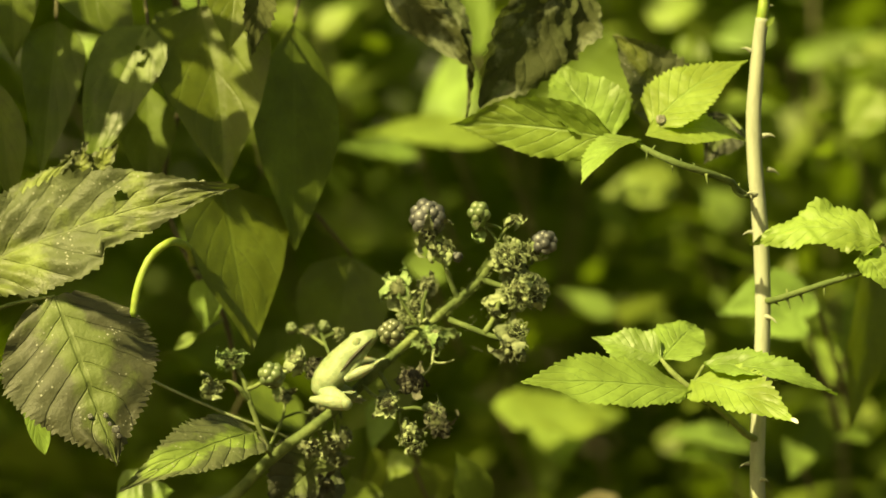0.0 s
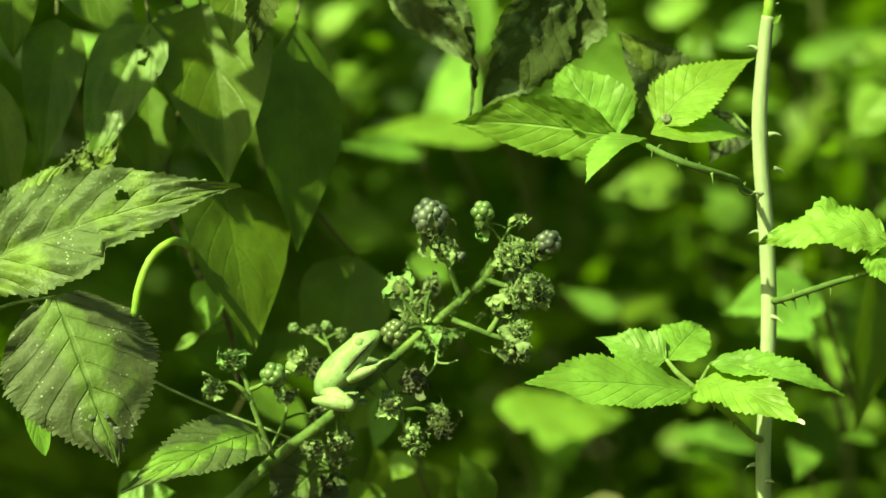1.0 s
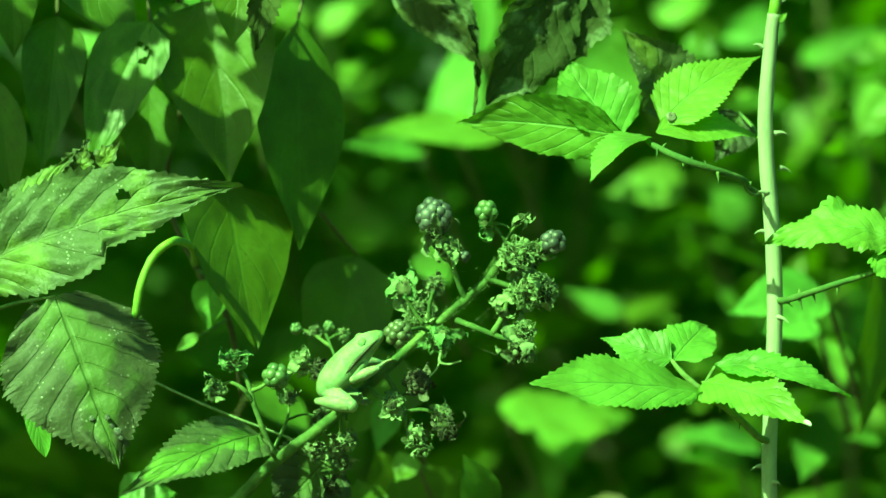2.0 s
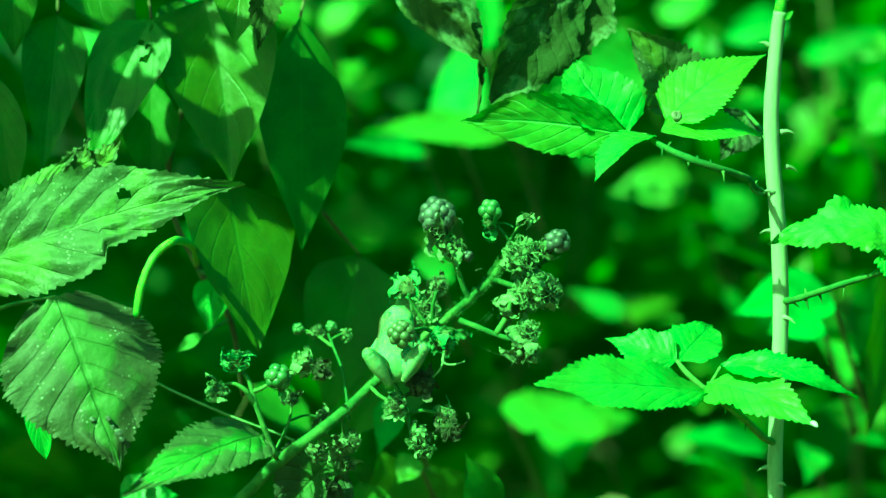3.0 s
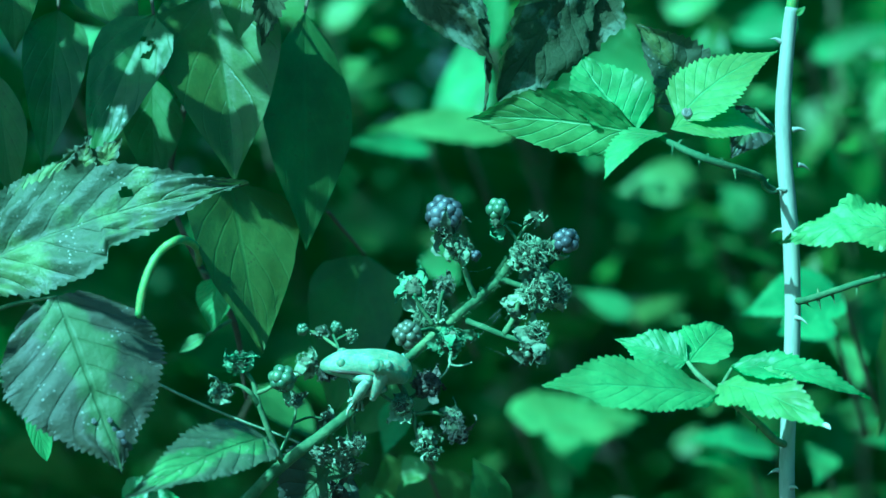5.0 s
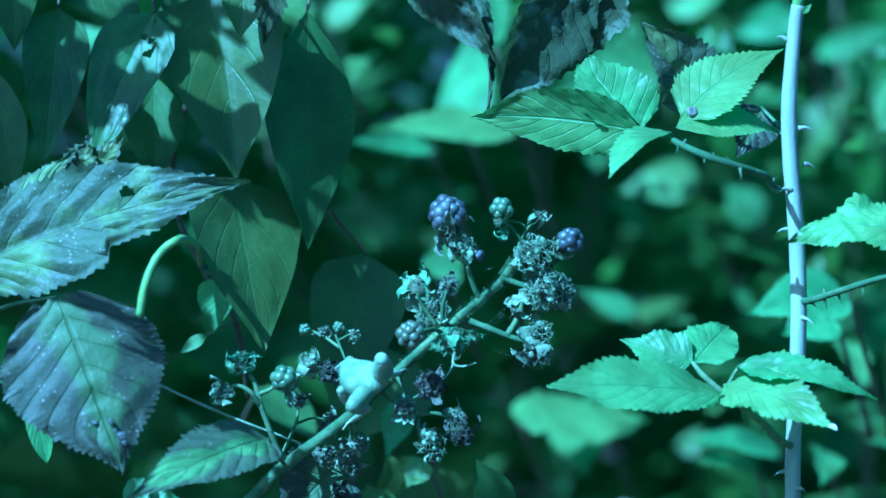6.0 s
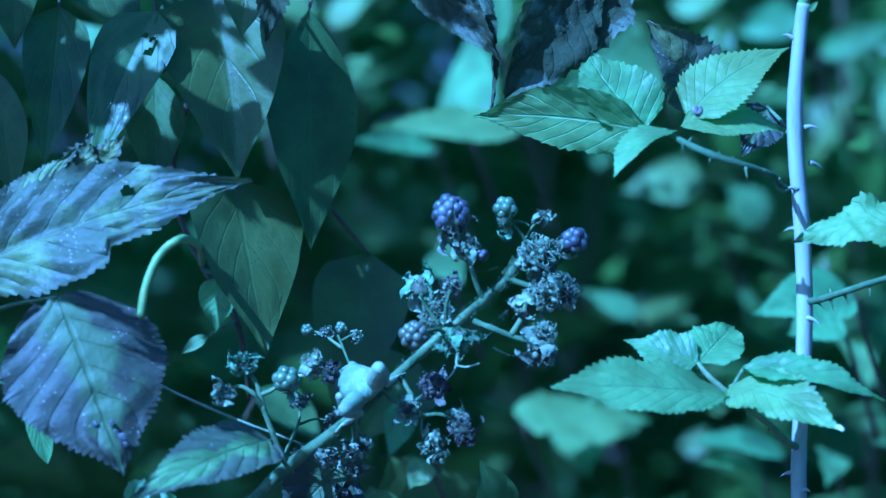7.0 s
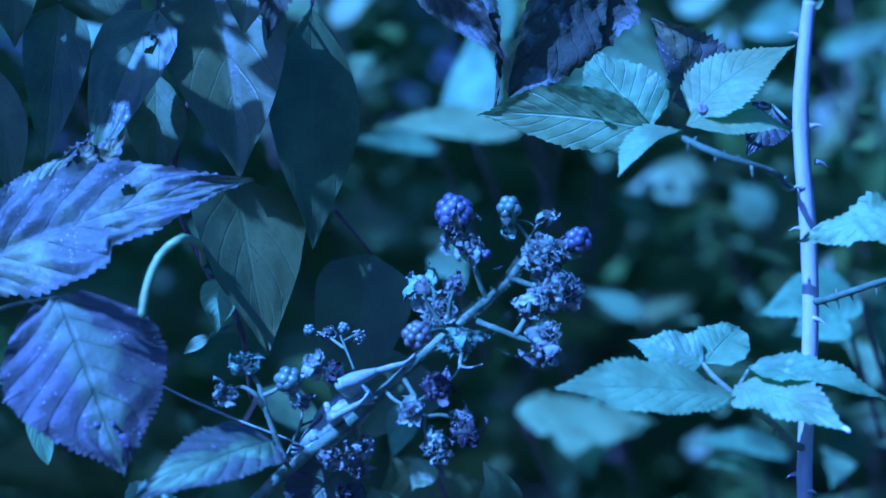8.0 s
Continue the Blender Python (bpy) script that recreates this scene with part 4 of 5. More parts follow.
    berry(plant, (0.0359, -0.0050, 0.7522), 0.0040, BERRY_RIPE, (0.8, -0.5, 0.3), 0.42, "ripe dark blackberry")
    calyx(plant, (0.0315, -0.0040, 0.7498), 0.0046, CALYX, (-0.8, -0.4, -0.2), seed=22, threads=14, nuts=0)
    # right-hand branch
    twig([(0.0136, 0.0000, 0.7394), (0.0202, -0.0020, 0.7370), (0.0251, -0.0040, 0.7362)], 0.0012, 0.0008)
    calyx(plant, (0.0261, -0.0060, 0.7359), 0.0084, CALYX, (0.2, -0.8, 0.3), seed=23, sepals=8, threads=70, nuts=14)
    calyx(plant, (0.0321, -0.0040, 0.7338), 0.0062, CALYX_GREY, (0.8, -0.5, 0), seed=24, sepals=5, nuts=12)
    twig([(0.0022, 0.0000, 0.7250), (0.0082, -0.0030, 0.7227), (0.0142, -0.0040, 0.7203), (0.0201, -0.0050, 0.7183)], 0.0011, 0.0009)
    twig([(0.0148, -0.0040, 0.7203), (0.0182, -0.0040, 0.7263), (0.0199, -0.0040, 0.7318)], 0.0012, 0.0008)
    calyx(plant, (0.0187, -0.0040, 0.7273), 0.0036, CALYX, (0, -0.6, 0.8), seed=25, sepals=5, threads=4, nuts=0, reach=1.5)
    calyx(plant, (0.0255, -0.0060, 0.7207), 0.0058, CALYX, (0.5, -0.7, 0.4), seed=26, threads=40)
    calyx(plant, (0.0243, -0.0060, 0.7147), 0.0068, CALYX_GREY, (0.4, -0.7, -0.4), seed=27, nuts=16, sepals=6)
    calyx(plant, (-0.0032, -0.0050, 0.7179), 0.0066, CALYX_GREEN, (0, -0.9, -0.3), seed=29, sepals=7, threads=30)
    stem("tendril", [(-0.0028, -0.0060, 0.7147), (-0.0036, -0.0080, 0.7108), (-0.0004, -0.0080, 0.7098), (0.0040, -0.0080, 0.7110)], [0.0006, 0.0005, 0.0004, 0.0003], CALYX, plant, sides=6)
    stem("tendril", [(-0.0032, -0.0080, 0.7112), (-0.0048, -0.0080, 0.7080), (-0.0072, -0.0080, 0.7054)], [0.0005, 0.0004, 0.0003], CALYX, plant, sides=6)
    # lower leaf on the stem
    leaf(plant, LEAF_MOTTLED, (-0.0651, -0.0300, 0.6865), (-0.1092, -0.0780, 0.6683), 0.0270, (-0.05, -0.8, 0.75), name="leaflet", shape="round", teeth=26, depth=0.07, fold=0.12, bend=0.7, ripple=0.03,
         sweep=-0.04, stalk=[(-0.0611, -0.0020, 0.6773)], label="mottled toothed leaf low on the stem")
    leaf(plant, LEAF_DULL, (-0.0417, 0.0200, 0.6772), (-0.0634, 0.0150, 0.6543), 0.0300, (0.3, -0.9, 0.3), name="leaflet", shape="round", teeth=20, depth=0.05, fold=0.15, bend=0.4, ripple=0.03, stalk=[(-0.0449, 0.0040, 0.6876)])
    # dry sprigs under the stem
    twig([(-0.0448, 0.0000, 0.6878), (-0.0465, 0.0040, 0.6830), (-0.0474, 0.0060, 0.6795)], 0.0006, 0.0004)
    twig([(-0.0388, 0.0000, 0.6922), (-0.0382, 0.0080, 0.6859), (-0.0391, 0.0100, 0.6822), (-0.0371, 0.0120, 0.6752), (-0.0416, 0.0140, 0.6670)], 0.0006, 0.0004)
    twig([(-0.0618, 0.0000, 0.6792), (-0.0572, 0.0100, 0.6898), (-0.0562, 0.0120, 0.6978)], 0.0006, 0.0004)
    twig([(-0.0572, 0.0100, 0.6898), (-0.0512, 0.0120, 0.6917), (-0.0452, 0.0120, 0.6907)], 0.0005, 0.0003)
    for x, y, d, r, m, k in ((-0.0474, 0.6795, -0.002, 0.0044, CALYX_GREY, 61), (-0.0391, 0.6822, 0.000, 0.0044, CALYX_GREY, 62), (-0.0371, 0.6752, 0.004, 0.004, CALYX_GREY, 63), (-0.0420, 0.6670, 0.008, 0.0042, CALYX_DARK, 64), (-0.0345, 0.6830, 0.002, 0.0036, CALYX_GREY, 67), (-0.0562, 0.6978, 0.012, 0.004, CALYX_GREY, 65), (-0.0452, 0.6907, 0.012, 0.0036, CALYX_GREY, 66)):
        calyx(plant, (x, d, y), r, m, (0.2, -0.6, -0.5), seed=k, sepals=6, threads=24)
    # web threads between the stalks
    for a, b in (((0.0032, -0.0040, 0.7213), (0.0152, -0.0040, 0.7303)), ((0.0032, -0.0040, 0.7173), (0.0136, -0.0040, 0.7273)), ((0.0032, -0.0040, 0.7418), (0.0104, -0.0040, 0.7434)), ((0.0084, -0.0040, 0.7163), (0.0191, -0.0050, 0.7127))):
        mid = (Vector(a) + Vector(b)) / 2 - Vector((0, 0, 0.0006))
        stem("web_thread", [a, mid, b], [0.000018] * 3, THREAD, plant, sides=3)


fruiting_bramble()


# ---- shrubs behind ----
def leaf_cloud(rnd, count, spot, size, rows=6, cols=2):
    """Many small leaves as one mesh: verts, faces, uvs."""
    verts, faces, uvs = [], [], []
    kinds = [leaf_blade(1.0, w, shape=s, fold=0.2, bend=b, ripple=0.03, rows=rows, cols=cols, seed=i) for i, (w, s, b) in
             enumerate(((0.55, "ovate", 0.5), (0.7, "round", 0.3), (0.42, "lance", 0.8), (0.6, "heart", 0.2)))]
    for _ in range(count):
        v, f, uv = rnd.choice(kinds)
        p = Vector(spot(rnd))
        k = size * rnd.uniform(0.6, 1.3)
        m = Matrix.Translation(p) @ Euler((rnd.gauss(0.1, 0.55), rnd.gauss(0, 0.55), rnd.uniform(0, 6.28))).to_matrix().to_4x4() @ Matrix.Scale(k, 4)
        o = len(verts)
        verts += [m @ q for q in v]
        faces += [tuple(i + o for i in q) for q in f]
        uvs += uv
    return verts, faces, uvs


def shrub(name, place, seed, count, size, label, spread, low=0.1, high=1.15, material=None):
    rnd = random.Random(seed)
    bush = thing(name, place, label, "shrub", group="shrubs behind the brambles")
    x0, y0 = place[0], place[1]
    for i in range(5):
        a = rnd.uniform(0, 6.28)
        reach = spread * rnd.uniform(0.3, 0.9)
        stem("branch", [(x0, y0, -0.02), (x0 + 0.3 * reach * math.cos(a), y0 + 0.15 * reach * math.sin(a), high * 0.4),
                        (x0 + reach * math.cos(a), y0 + 0.5 * reach * math.sin(a), high * rnd.uniform(0.75, 1.0))], [0.0035, 0.0022, 0.001], STEM_DARK, bush)

    def spot(r):
        return x0 + r.gauss(0, 0.55) * spread, y0 + max(-0.4, r.gauss(0, 0.35)) * spread, low + (high - low) * r.random()

    v, f, uv = leaf_cloud(rnd, count, spot, size)
    tagged(part("foliage", v, f, material or LEAF_FAR, bush, uvs=uv), kind="stuff")
    return bush


for k, (x, y) in enumerate(((-0.27, 0.95), (0.0, 1.05), (0.25, 0.92), (-0.15, 1.30), (0.15, 1.32), (0.42, 1.20), (-0.44, 1.22), (0.05, 1.7), (0.5, 1.75), (-0.5, 1.75),
                            (0.25, 2.1), (-0.25, 2.1), (0.75, 2.1), (-0.75, 2.1))):
    shrub("leafy_shrub", (x, y, 0), 40 + k, 520 if k < 7 else 650, 0.062 if k < 7 else 0.09, "leafy green shrub in dappled light", 0.25 if k < 7 else 0.38, low=0.3, high=1.25)


# the thicket goes on all round, at a distance
for k, (x, y) in enumerate(((1.35, 0.8), (1.4, 1.9), (-1.2, 2.0), (-1.6, 1.1), (1.5, -0.4), (1.7, -1.7), (0.8, -2.9), (-0.8, -3.1), (-2.5, -2.7), (-2.7, -0.7), (2.5, 0.8),
                            (0.4, 3.1), (-0.9, 3.1), (1.8, 3.0), (2.7, -2.5), (-2.5, 1.9))):
    copy_thing(bpy.data.objects["leafy_shrub.%03d" % (7 + k % 7)], pose(x, y, 0, 0, 0, 67 * k))


def near_shrub():
    """The shrub whose single leaves can still be told apart behind the cane."""
    bush = thing("thicket_shrub", (0.12, 0.22, 0), "shrub with broad sunlit leaves behind the brambles", "shrub")
    trunk = [(0.12, 0.22, -0.02), (0.11, 0.24, 0.35), (0.08, 0.25, 0.62), (0.05, 0.30, 0.64)]
    stem("stem", trunk, [0.005, 0.005, 0.004, 0.003], STEM_DARK, bush)

    def lf(base, tip, width, normal=(0, -0.7, 0.7), frm=None, **more):
        base = Vector(base)
        root = Vector(frm) if frm else base + Vector((0.02, 0.05, -0.05))
        leaf(bush, LEAF_FRESH, base, tip, width * 1.18, normal, stalk=[root], stalk_material=STEM_DARK, stalk_r=0.0008, **{**dict(shape="round", teeth=16, depth=0.06, fold=0.15, bend=0.4, ripple=0.03), **more})

    lf((0.0248, 0.4400, 0.8030), (-0.0390, 0.4000, 0.8009), 0.0235, (-0.4, -0.7, 0.55), bend=0.1, fold=0.08)
    lf((0.0043, 0.5000, 0.8009), (0.0044, 0.5400, 0.8509), 0.0255, (-0.5, -0.7, 0.4), bend=0.1, fold=0.08, shape="broad")
    lf((-0.0115, 0.4600, 0.7942), (-0.0494, 0.4300, 0.7966), 0.0120, (0, -0.7, 0.6), bend=0.1)
    lf((0.0154, 0.3990, 0.8363), (0.0147, 0.3990, 0.8769), 0.0110, (0.1, -1, 0.2), shape="strap")
    lf((0.0277, 0.4600, 0.6713), (0.0864, 0.5000, 0.6716), 0.0370, (-0.4, -0.65, 0.6), bend=0.1, fold=0.08, shape="cordate")
    lf((0.0631, 0.5500, 0.6819), (0.0570, 0.4800, 0.6447), 0.0330, (-0.4, -0.65, 0.6), bend=0.1)
    lf((0.1504, 0.2200, 0.7319), (0.1097, 0.2000, 0.7239), 0.0225, (-0.1, -0.8, 0.5))
    lf((0.1484, 0.2500, 0.7222), (0.1267, 0.2400, 0.7154), 0.019, (-0.1, -0.8, 0.5))
    lf((0.1382, 0.3990, 0.6616), (0.0935, 0.3660, 0.6669), 0.0176, (0, -0.6, 0.8))
    lf((0.1281, 0.3990, 0.6540), (0.0985, 0.3660, 0.6582), 0.0110, (0, -0.6, 0.8))
    lf((0.1661, 0.3990, 0.7097), (0.1677, 0.3330, 0.6891), 0.0132, (0.2, -0.8, 0.5))
    lf((0.1585, 0.3990, 0.6616), (0.1506, 0.3330, 0.6500), 0.0132, (0.2, -0.8, 0.5))
    lf((0.1832, 0.7310, 0.8484), (0.2308, 0.7310, 0.8643), 0.0110, (0.75, -0.6, 0.3), bend=1.2)
    lf((0.1965, 0.3990, 0.8211), (0.1788, 0.3990, 0.7984), 0.0154, (0.2, -0.8, 0.5))
    lf((-0.1204, 0.0600, 0.6562), (-0.0986, 0.0600, 0.6612), 0.021, (-0.1, -0.8, 0.6), bend=0.1, fold=0.08, frm=(-0.1286, 0.1520, 0.6357))
    leaf(bush, LEAF_VINE, (0.0139, 0.0800, 0.6523), (0.0046, 0.0750, 0.6750), 0.0170, (0.5, -0.9, 0.0), stalk=[(0.0207, 0.1200, 0.6379)], stalk_material=STEM_DARK, shape="broad", fold=0.15, bend=0.2)
    leaf(bush, LEAF_VINE, (-0.0190, 0.2000, 0.6460), (-0.0291, 0.1900, 0.6714), 0.0250, (0.2, -0.9, 0.2), stalk=[(-0.0147, 0.2200, 0.6310)], stalk_material=STEM_DARK, shape="broad", fold=0.15, bend=0.2)
    leaf(bush, LEAF_VINE, (0.0014, 0.2200, 0.6470), (-0.0123, 0.2100, 0.6659), 0.0220, (-0.2, -0.9, 0.3), stalk=[(0.0037, 0.2400, 0.6296)], stalk_material=STEM_DARK, shape="broad", fold=0.15, bend=0.2)
    lf((0.1957, 0.5500, 0.8104), (0.2203, 0.5500, 0.8186), 0.0190, (-0.2, -0.8, 0.5))
    lf((0.1220, 0.7000, 0.7840), (0.0810, 0.7000, 0.7782), 0.0200, (0.3, -0.8, 0.4))
    lf((0.1527, 0.7200, 0.7621), (0.1350, 0.7200, 0.7829), 0.0200, (0.3, -0.8, 0.4))
    leaf(bush, LEAF_VINE, (-0.0789, 0.2200, 0.6952), (-0.0545, 0.2100, 0.6738), 0.0240, (0.85, -0.5, -0.35), stalk=[(-0.0896, 0.2500, 0.6756)], stalk_material=STEM_DARK, shape="broad", fold=0.15, bend=0.2)
    lf((-0.1700, 0.3500, 0.8312), (-0.1478, 0.3500, 0.8415), 0.0152, (0, -0.8, 0.6))
    lf((-0.0851, 0.6000, 0.8693), (-0.0683, 0.6000, 0.8567), 0.0140, (0, -0.8, 0.6))
    lf((-0.0633, 0.6200, 0.8577), (-0.0407, 0.6200, 0.8724), 0.0130, (0, -0.8, 0.6))
    lf((-0.1108, 0.3500, 0.8662), (-0.1071, 0.3500, 0.8489), 0.0109, (0, -0.8, 0.6))
    lf((0.1704, 0.7000, 0.8676), (0.1367, 0.7000, 0.8559), 0.0168, (0.6, -0.8, 0.3))
    lf((0.1044, 0.7000, 0.8735), (0.1367, 0.7000, 0.8764), 0.0205, (0.5, -0.8, 0.4))
    lf((0.0803, 0.5000, 0.8516), (0.0389, 0.5000, 0.8116), 0.0480, (0.38, -0.9, 0.05), bend=0.1, fold=0.08)
    lf((-0.0206, 0.1400, 0.6934), (-0.0282, 0.1400, 0.6715), 0.0120, (-0.4, -0.8, 0.4), bend=0.1, fold=0.08)
    lf((-0.0138, 0.1200, 0.6725), (-0.0203, 0.1200, 0.6617), 0.0110, (-0.4, -0.8, 0.4), bend=0.1, fold=0.08)
    lf((-0.0109, 0.3500, 0.7515), (0.0005, 0.3500, 0.7342), 0.0150, (-0.35, -0.75, 0.55), bend=0.1, fold=0.08)
    lf((-0.0413, 0.3000, 0.7339), (-0.0322, 0.3000, 0.7282), 0.0070, (-0.35, -0.75, 0.55), bend=0.1, fold=0.08)
    lf((0.0836, 0.5500, 0.7186), (0.0549, 0.5500, 0.7306), 0.0100, (-0.3, -0.75, 0.6), bend=0.1, fold=0.08)
    leaf(bush, LEAF_VINE, (-0.0101, 0.1500, 0.6490), (-0.0185, 0.1500, 0.6697), 0.023, (-0.1, -0.9, 0.3), stalk=[(-0.0087, 0.1700, 0.6344)], stalk_material=STEM_DARK, shape="broad", fold=0.15, bend=0.2)
    leaf(bush, LEAF_VINE, (-0.0311, 0.1200, 0.6498), (-0.0350, 0.1200, 0.6634), 0.019, (-0.1, -0.9, 0.2), stalk=[(-0.0299, 0.1500, 0.6358)], stalk_material=STEM_DARK, shape="broad", fold=0.15, bend=0.2)
    leaf(bush, LEAF_VINE, (0.1664, 0.1400, 0.7437), (0.1556, 0.1300, 0.6796), 0.034, (0.75, -0.6, -0.15), stalk=[(0.1782, 0.2000, 0.7548)], stalk_material=STEM_DARK, shape="broad", fold=0.15, bend=0.2)
    rnd = random.Random(23)
    pieces = [leaf_cloud(rnd, 120, lambda r: (r.uniform(0.11, 0.27), r.uniform(0.35, 0.8), r.uniform(0.60, 0.85)), 0.018),
              leaf_cloud(rnd, 40, lambda r: (r.uniform(-0.10, 0.12), r.uniform(0.5, 0.8), r.uniform(0.82, 0.92)), 0.024)]
    v, f = joined([p[:2] for p in pieces])
    tagged(part("foliage", v, f, LEAF_FAR, bush, uvs=[q for p in pieces for q in p[2]]), kind="stuff")


near_shrub()


# ---- an unseen tree, added overhead to dapple the light ----
def added_canopy():
    tree = thing("overhanging_tree", (-1.3, 0.1, 0), "unseen tree, added so that its leafy boughs shade the thicket", "tree")
    stem("trunk", [(-1.3, 0.1, -0.1), (-1.28, 0.1, 0.8), (-1.22, 0.08, 1.6), (-1.2, 0.1, 2.4)], [0.06, 0.05, 0.04, 0.015], STEM_DARK, tree, sides=12)
    rnd = random.Random(7)
    pieces, sprays = [], []

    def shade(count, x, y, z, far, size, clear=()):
        """Added leaves, out of view on the sun's side of a stretch of the thicket, with gaps that let spots of sun
        through.
        """
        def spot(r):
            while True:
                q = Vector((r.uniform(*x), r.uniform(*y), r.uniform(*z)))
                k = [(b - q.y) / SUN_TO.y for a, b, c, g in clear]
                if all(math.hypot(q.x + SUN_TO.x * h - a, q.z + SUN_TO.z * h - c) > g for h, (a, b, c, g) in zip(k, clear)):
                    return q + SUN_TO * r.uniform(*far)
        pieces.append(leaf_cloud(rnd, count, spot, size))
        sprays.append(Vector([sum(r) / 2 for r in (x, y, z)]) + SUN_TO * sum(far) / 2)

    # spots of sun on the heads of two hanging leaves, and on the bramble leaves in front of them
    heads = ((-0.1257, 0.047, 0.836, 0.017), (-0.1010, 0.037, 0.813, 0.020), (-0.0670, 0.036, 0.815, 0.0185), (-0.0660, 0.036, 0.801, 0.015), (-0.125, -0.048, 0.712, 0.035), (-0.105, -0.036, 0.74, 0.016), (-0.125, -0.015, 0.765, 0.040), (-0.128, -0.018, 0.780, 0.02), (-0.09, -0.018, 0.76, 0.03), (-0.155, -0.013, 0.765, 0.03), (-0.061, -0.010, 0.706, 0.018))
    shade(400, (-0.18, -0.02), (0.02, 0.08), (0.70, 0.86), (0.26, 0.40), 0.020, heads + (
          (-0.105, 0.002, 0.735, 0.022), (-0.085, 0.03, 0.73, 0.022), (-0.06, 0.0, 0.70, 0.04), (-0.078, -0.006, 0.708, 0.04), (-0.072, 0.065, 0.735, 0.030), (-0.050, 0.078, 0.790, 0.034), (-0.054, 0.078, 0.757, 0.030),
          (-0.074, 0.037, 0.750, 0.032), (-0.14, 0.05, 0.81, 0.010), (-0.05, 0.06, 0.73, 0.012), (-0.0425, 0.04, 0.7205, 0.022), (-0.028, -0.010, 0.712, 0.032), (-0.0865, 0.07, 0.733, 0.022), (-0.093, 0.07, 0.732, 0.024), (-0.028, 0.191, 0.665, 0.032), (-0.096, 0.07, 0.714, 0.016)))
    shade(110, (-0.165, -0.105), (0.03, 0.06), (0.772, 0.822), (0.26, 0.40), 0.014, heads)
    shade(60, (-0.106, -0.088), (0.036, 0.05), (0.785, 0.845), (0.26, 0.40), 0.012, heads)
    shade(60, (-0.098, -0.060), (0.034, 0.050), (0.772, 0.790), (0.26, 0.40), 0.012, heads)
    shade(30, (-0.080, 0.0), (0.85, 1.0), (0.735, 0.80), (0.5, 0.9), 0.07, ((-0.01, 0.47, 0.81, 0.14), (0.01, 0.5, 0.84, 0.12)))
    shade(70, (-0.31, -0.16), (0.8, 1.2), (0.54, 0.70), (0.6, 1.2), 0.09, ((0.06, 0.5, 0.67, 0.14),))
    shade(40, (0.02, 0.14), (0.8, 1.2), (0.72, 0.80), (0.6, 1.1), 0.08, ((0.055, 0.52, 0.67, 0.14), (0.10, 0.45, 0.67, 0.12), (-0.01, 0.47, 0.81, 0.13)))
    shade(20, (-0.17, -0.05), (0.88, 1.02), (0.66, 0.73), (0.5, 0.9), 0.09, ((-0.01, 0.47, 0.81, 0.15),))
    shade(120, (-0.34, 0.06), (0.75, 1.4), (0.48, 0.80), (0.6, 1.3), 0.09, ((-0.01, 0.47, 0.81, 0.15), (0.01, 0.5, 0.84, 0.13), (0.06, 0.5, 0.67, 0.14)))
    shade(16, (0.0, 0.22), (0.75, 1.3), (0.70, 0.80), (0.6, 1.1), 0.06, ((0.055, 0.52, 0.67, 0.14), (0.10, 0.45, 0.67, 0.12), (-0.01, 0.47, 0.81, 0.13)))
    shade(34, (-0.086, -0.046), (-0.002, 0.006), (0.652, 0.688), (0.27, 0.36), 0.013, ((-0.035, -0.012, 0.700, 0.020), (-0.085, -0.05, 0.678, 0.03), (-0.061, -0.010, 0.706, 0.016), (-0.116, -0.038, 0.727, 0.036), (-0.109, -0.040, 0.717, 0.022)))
    # unseen boughs tie each added shading spray to the trunk
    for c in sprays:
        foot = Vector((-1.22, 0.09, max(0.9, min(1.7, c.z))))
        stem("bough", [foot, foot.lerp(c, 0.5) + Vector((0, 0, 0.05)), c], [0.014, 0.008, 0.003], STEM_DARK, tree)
    verts, faces, uvs = [], [], []
    for v, f, uv in pieces:
        o = len(verts)
        verts += v
        faces += [tuple(i + o for i in q) for q in f]
        uvs += uv
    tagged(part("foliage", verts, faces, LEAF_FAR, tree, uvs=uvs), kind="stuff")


added_canopy()


# ---- the tree frog ----
def loft(sections, sides=16):
    """A closed body from rings along y: (y, half width, half height, centre z)."""
    verts, faces = [], []
    for y, a, b, z in sections:
        for k in range(sides):
            t = 2 * math.pi * k / sides
            c, s = math.cos(t), math.sin(t)
            verts.append((a * math.copysign(abs(c) ** 0.9, c), y, z + b * s * (1.0 if s > 0 else 0.85)))
    for i in range(len(sections) - 1):
        o = i * sides
        faces += [(o + k, o + sides + k, o + sides + (k + 1) % sides, o + (k + 1) % sides) for k in range(sides)]
    faces.append(tuple(range(sides)))
    faces.append(tuple(range(len(verts) - 1, len(verts) - sides - 1, -1)))
    return verts, faces


def limb(name, length, radii, material, parent):
    """A leg segment along +y from its joint."""
    n = len(radii)
    v, f = tube([(0, length * i / (n - 1), 0) for i in range(n)], radii, 10, 4)
    ends = []
    for y, r in ((0, radii[0]), (length, radii[-1])):
        bv, bf = ball(r, rings=6, sides=8)
        ends.append(([Vector(p) + Vector((0, y, 0)) for p in bv], bf))
    v, f = joined([(v, f)] + ends)
    return part(name, v, f, material, parent)


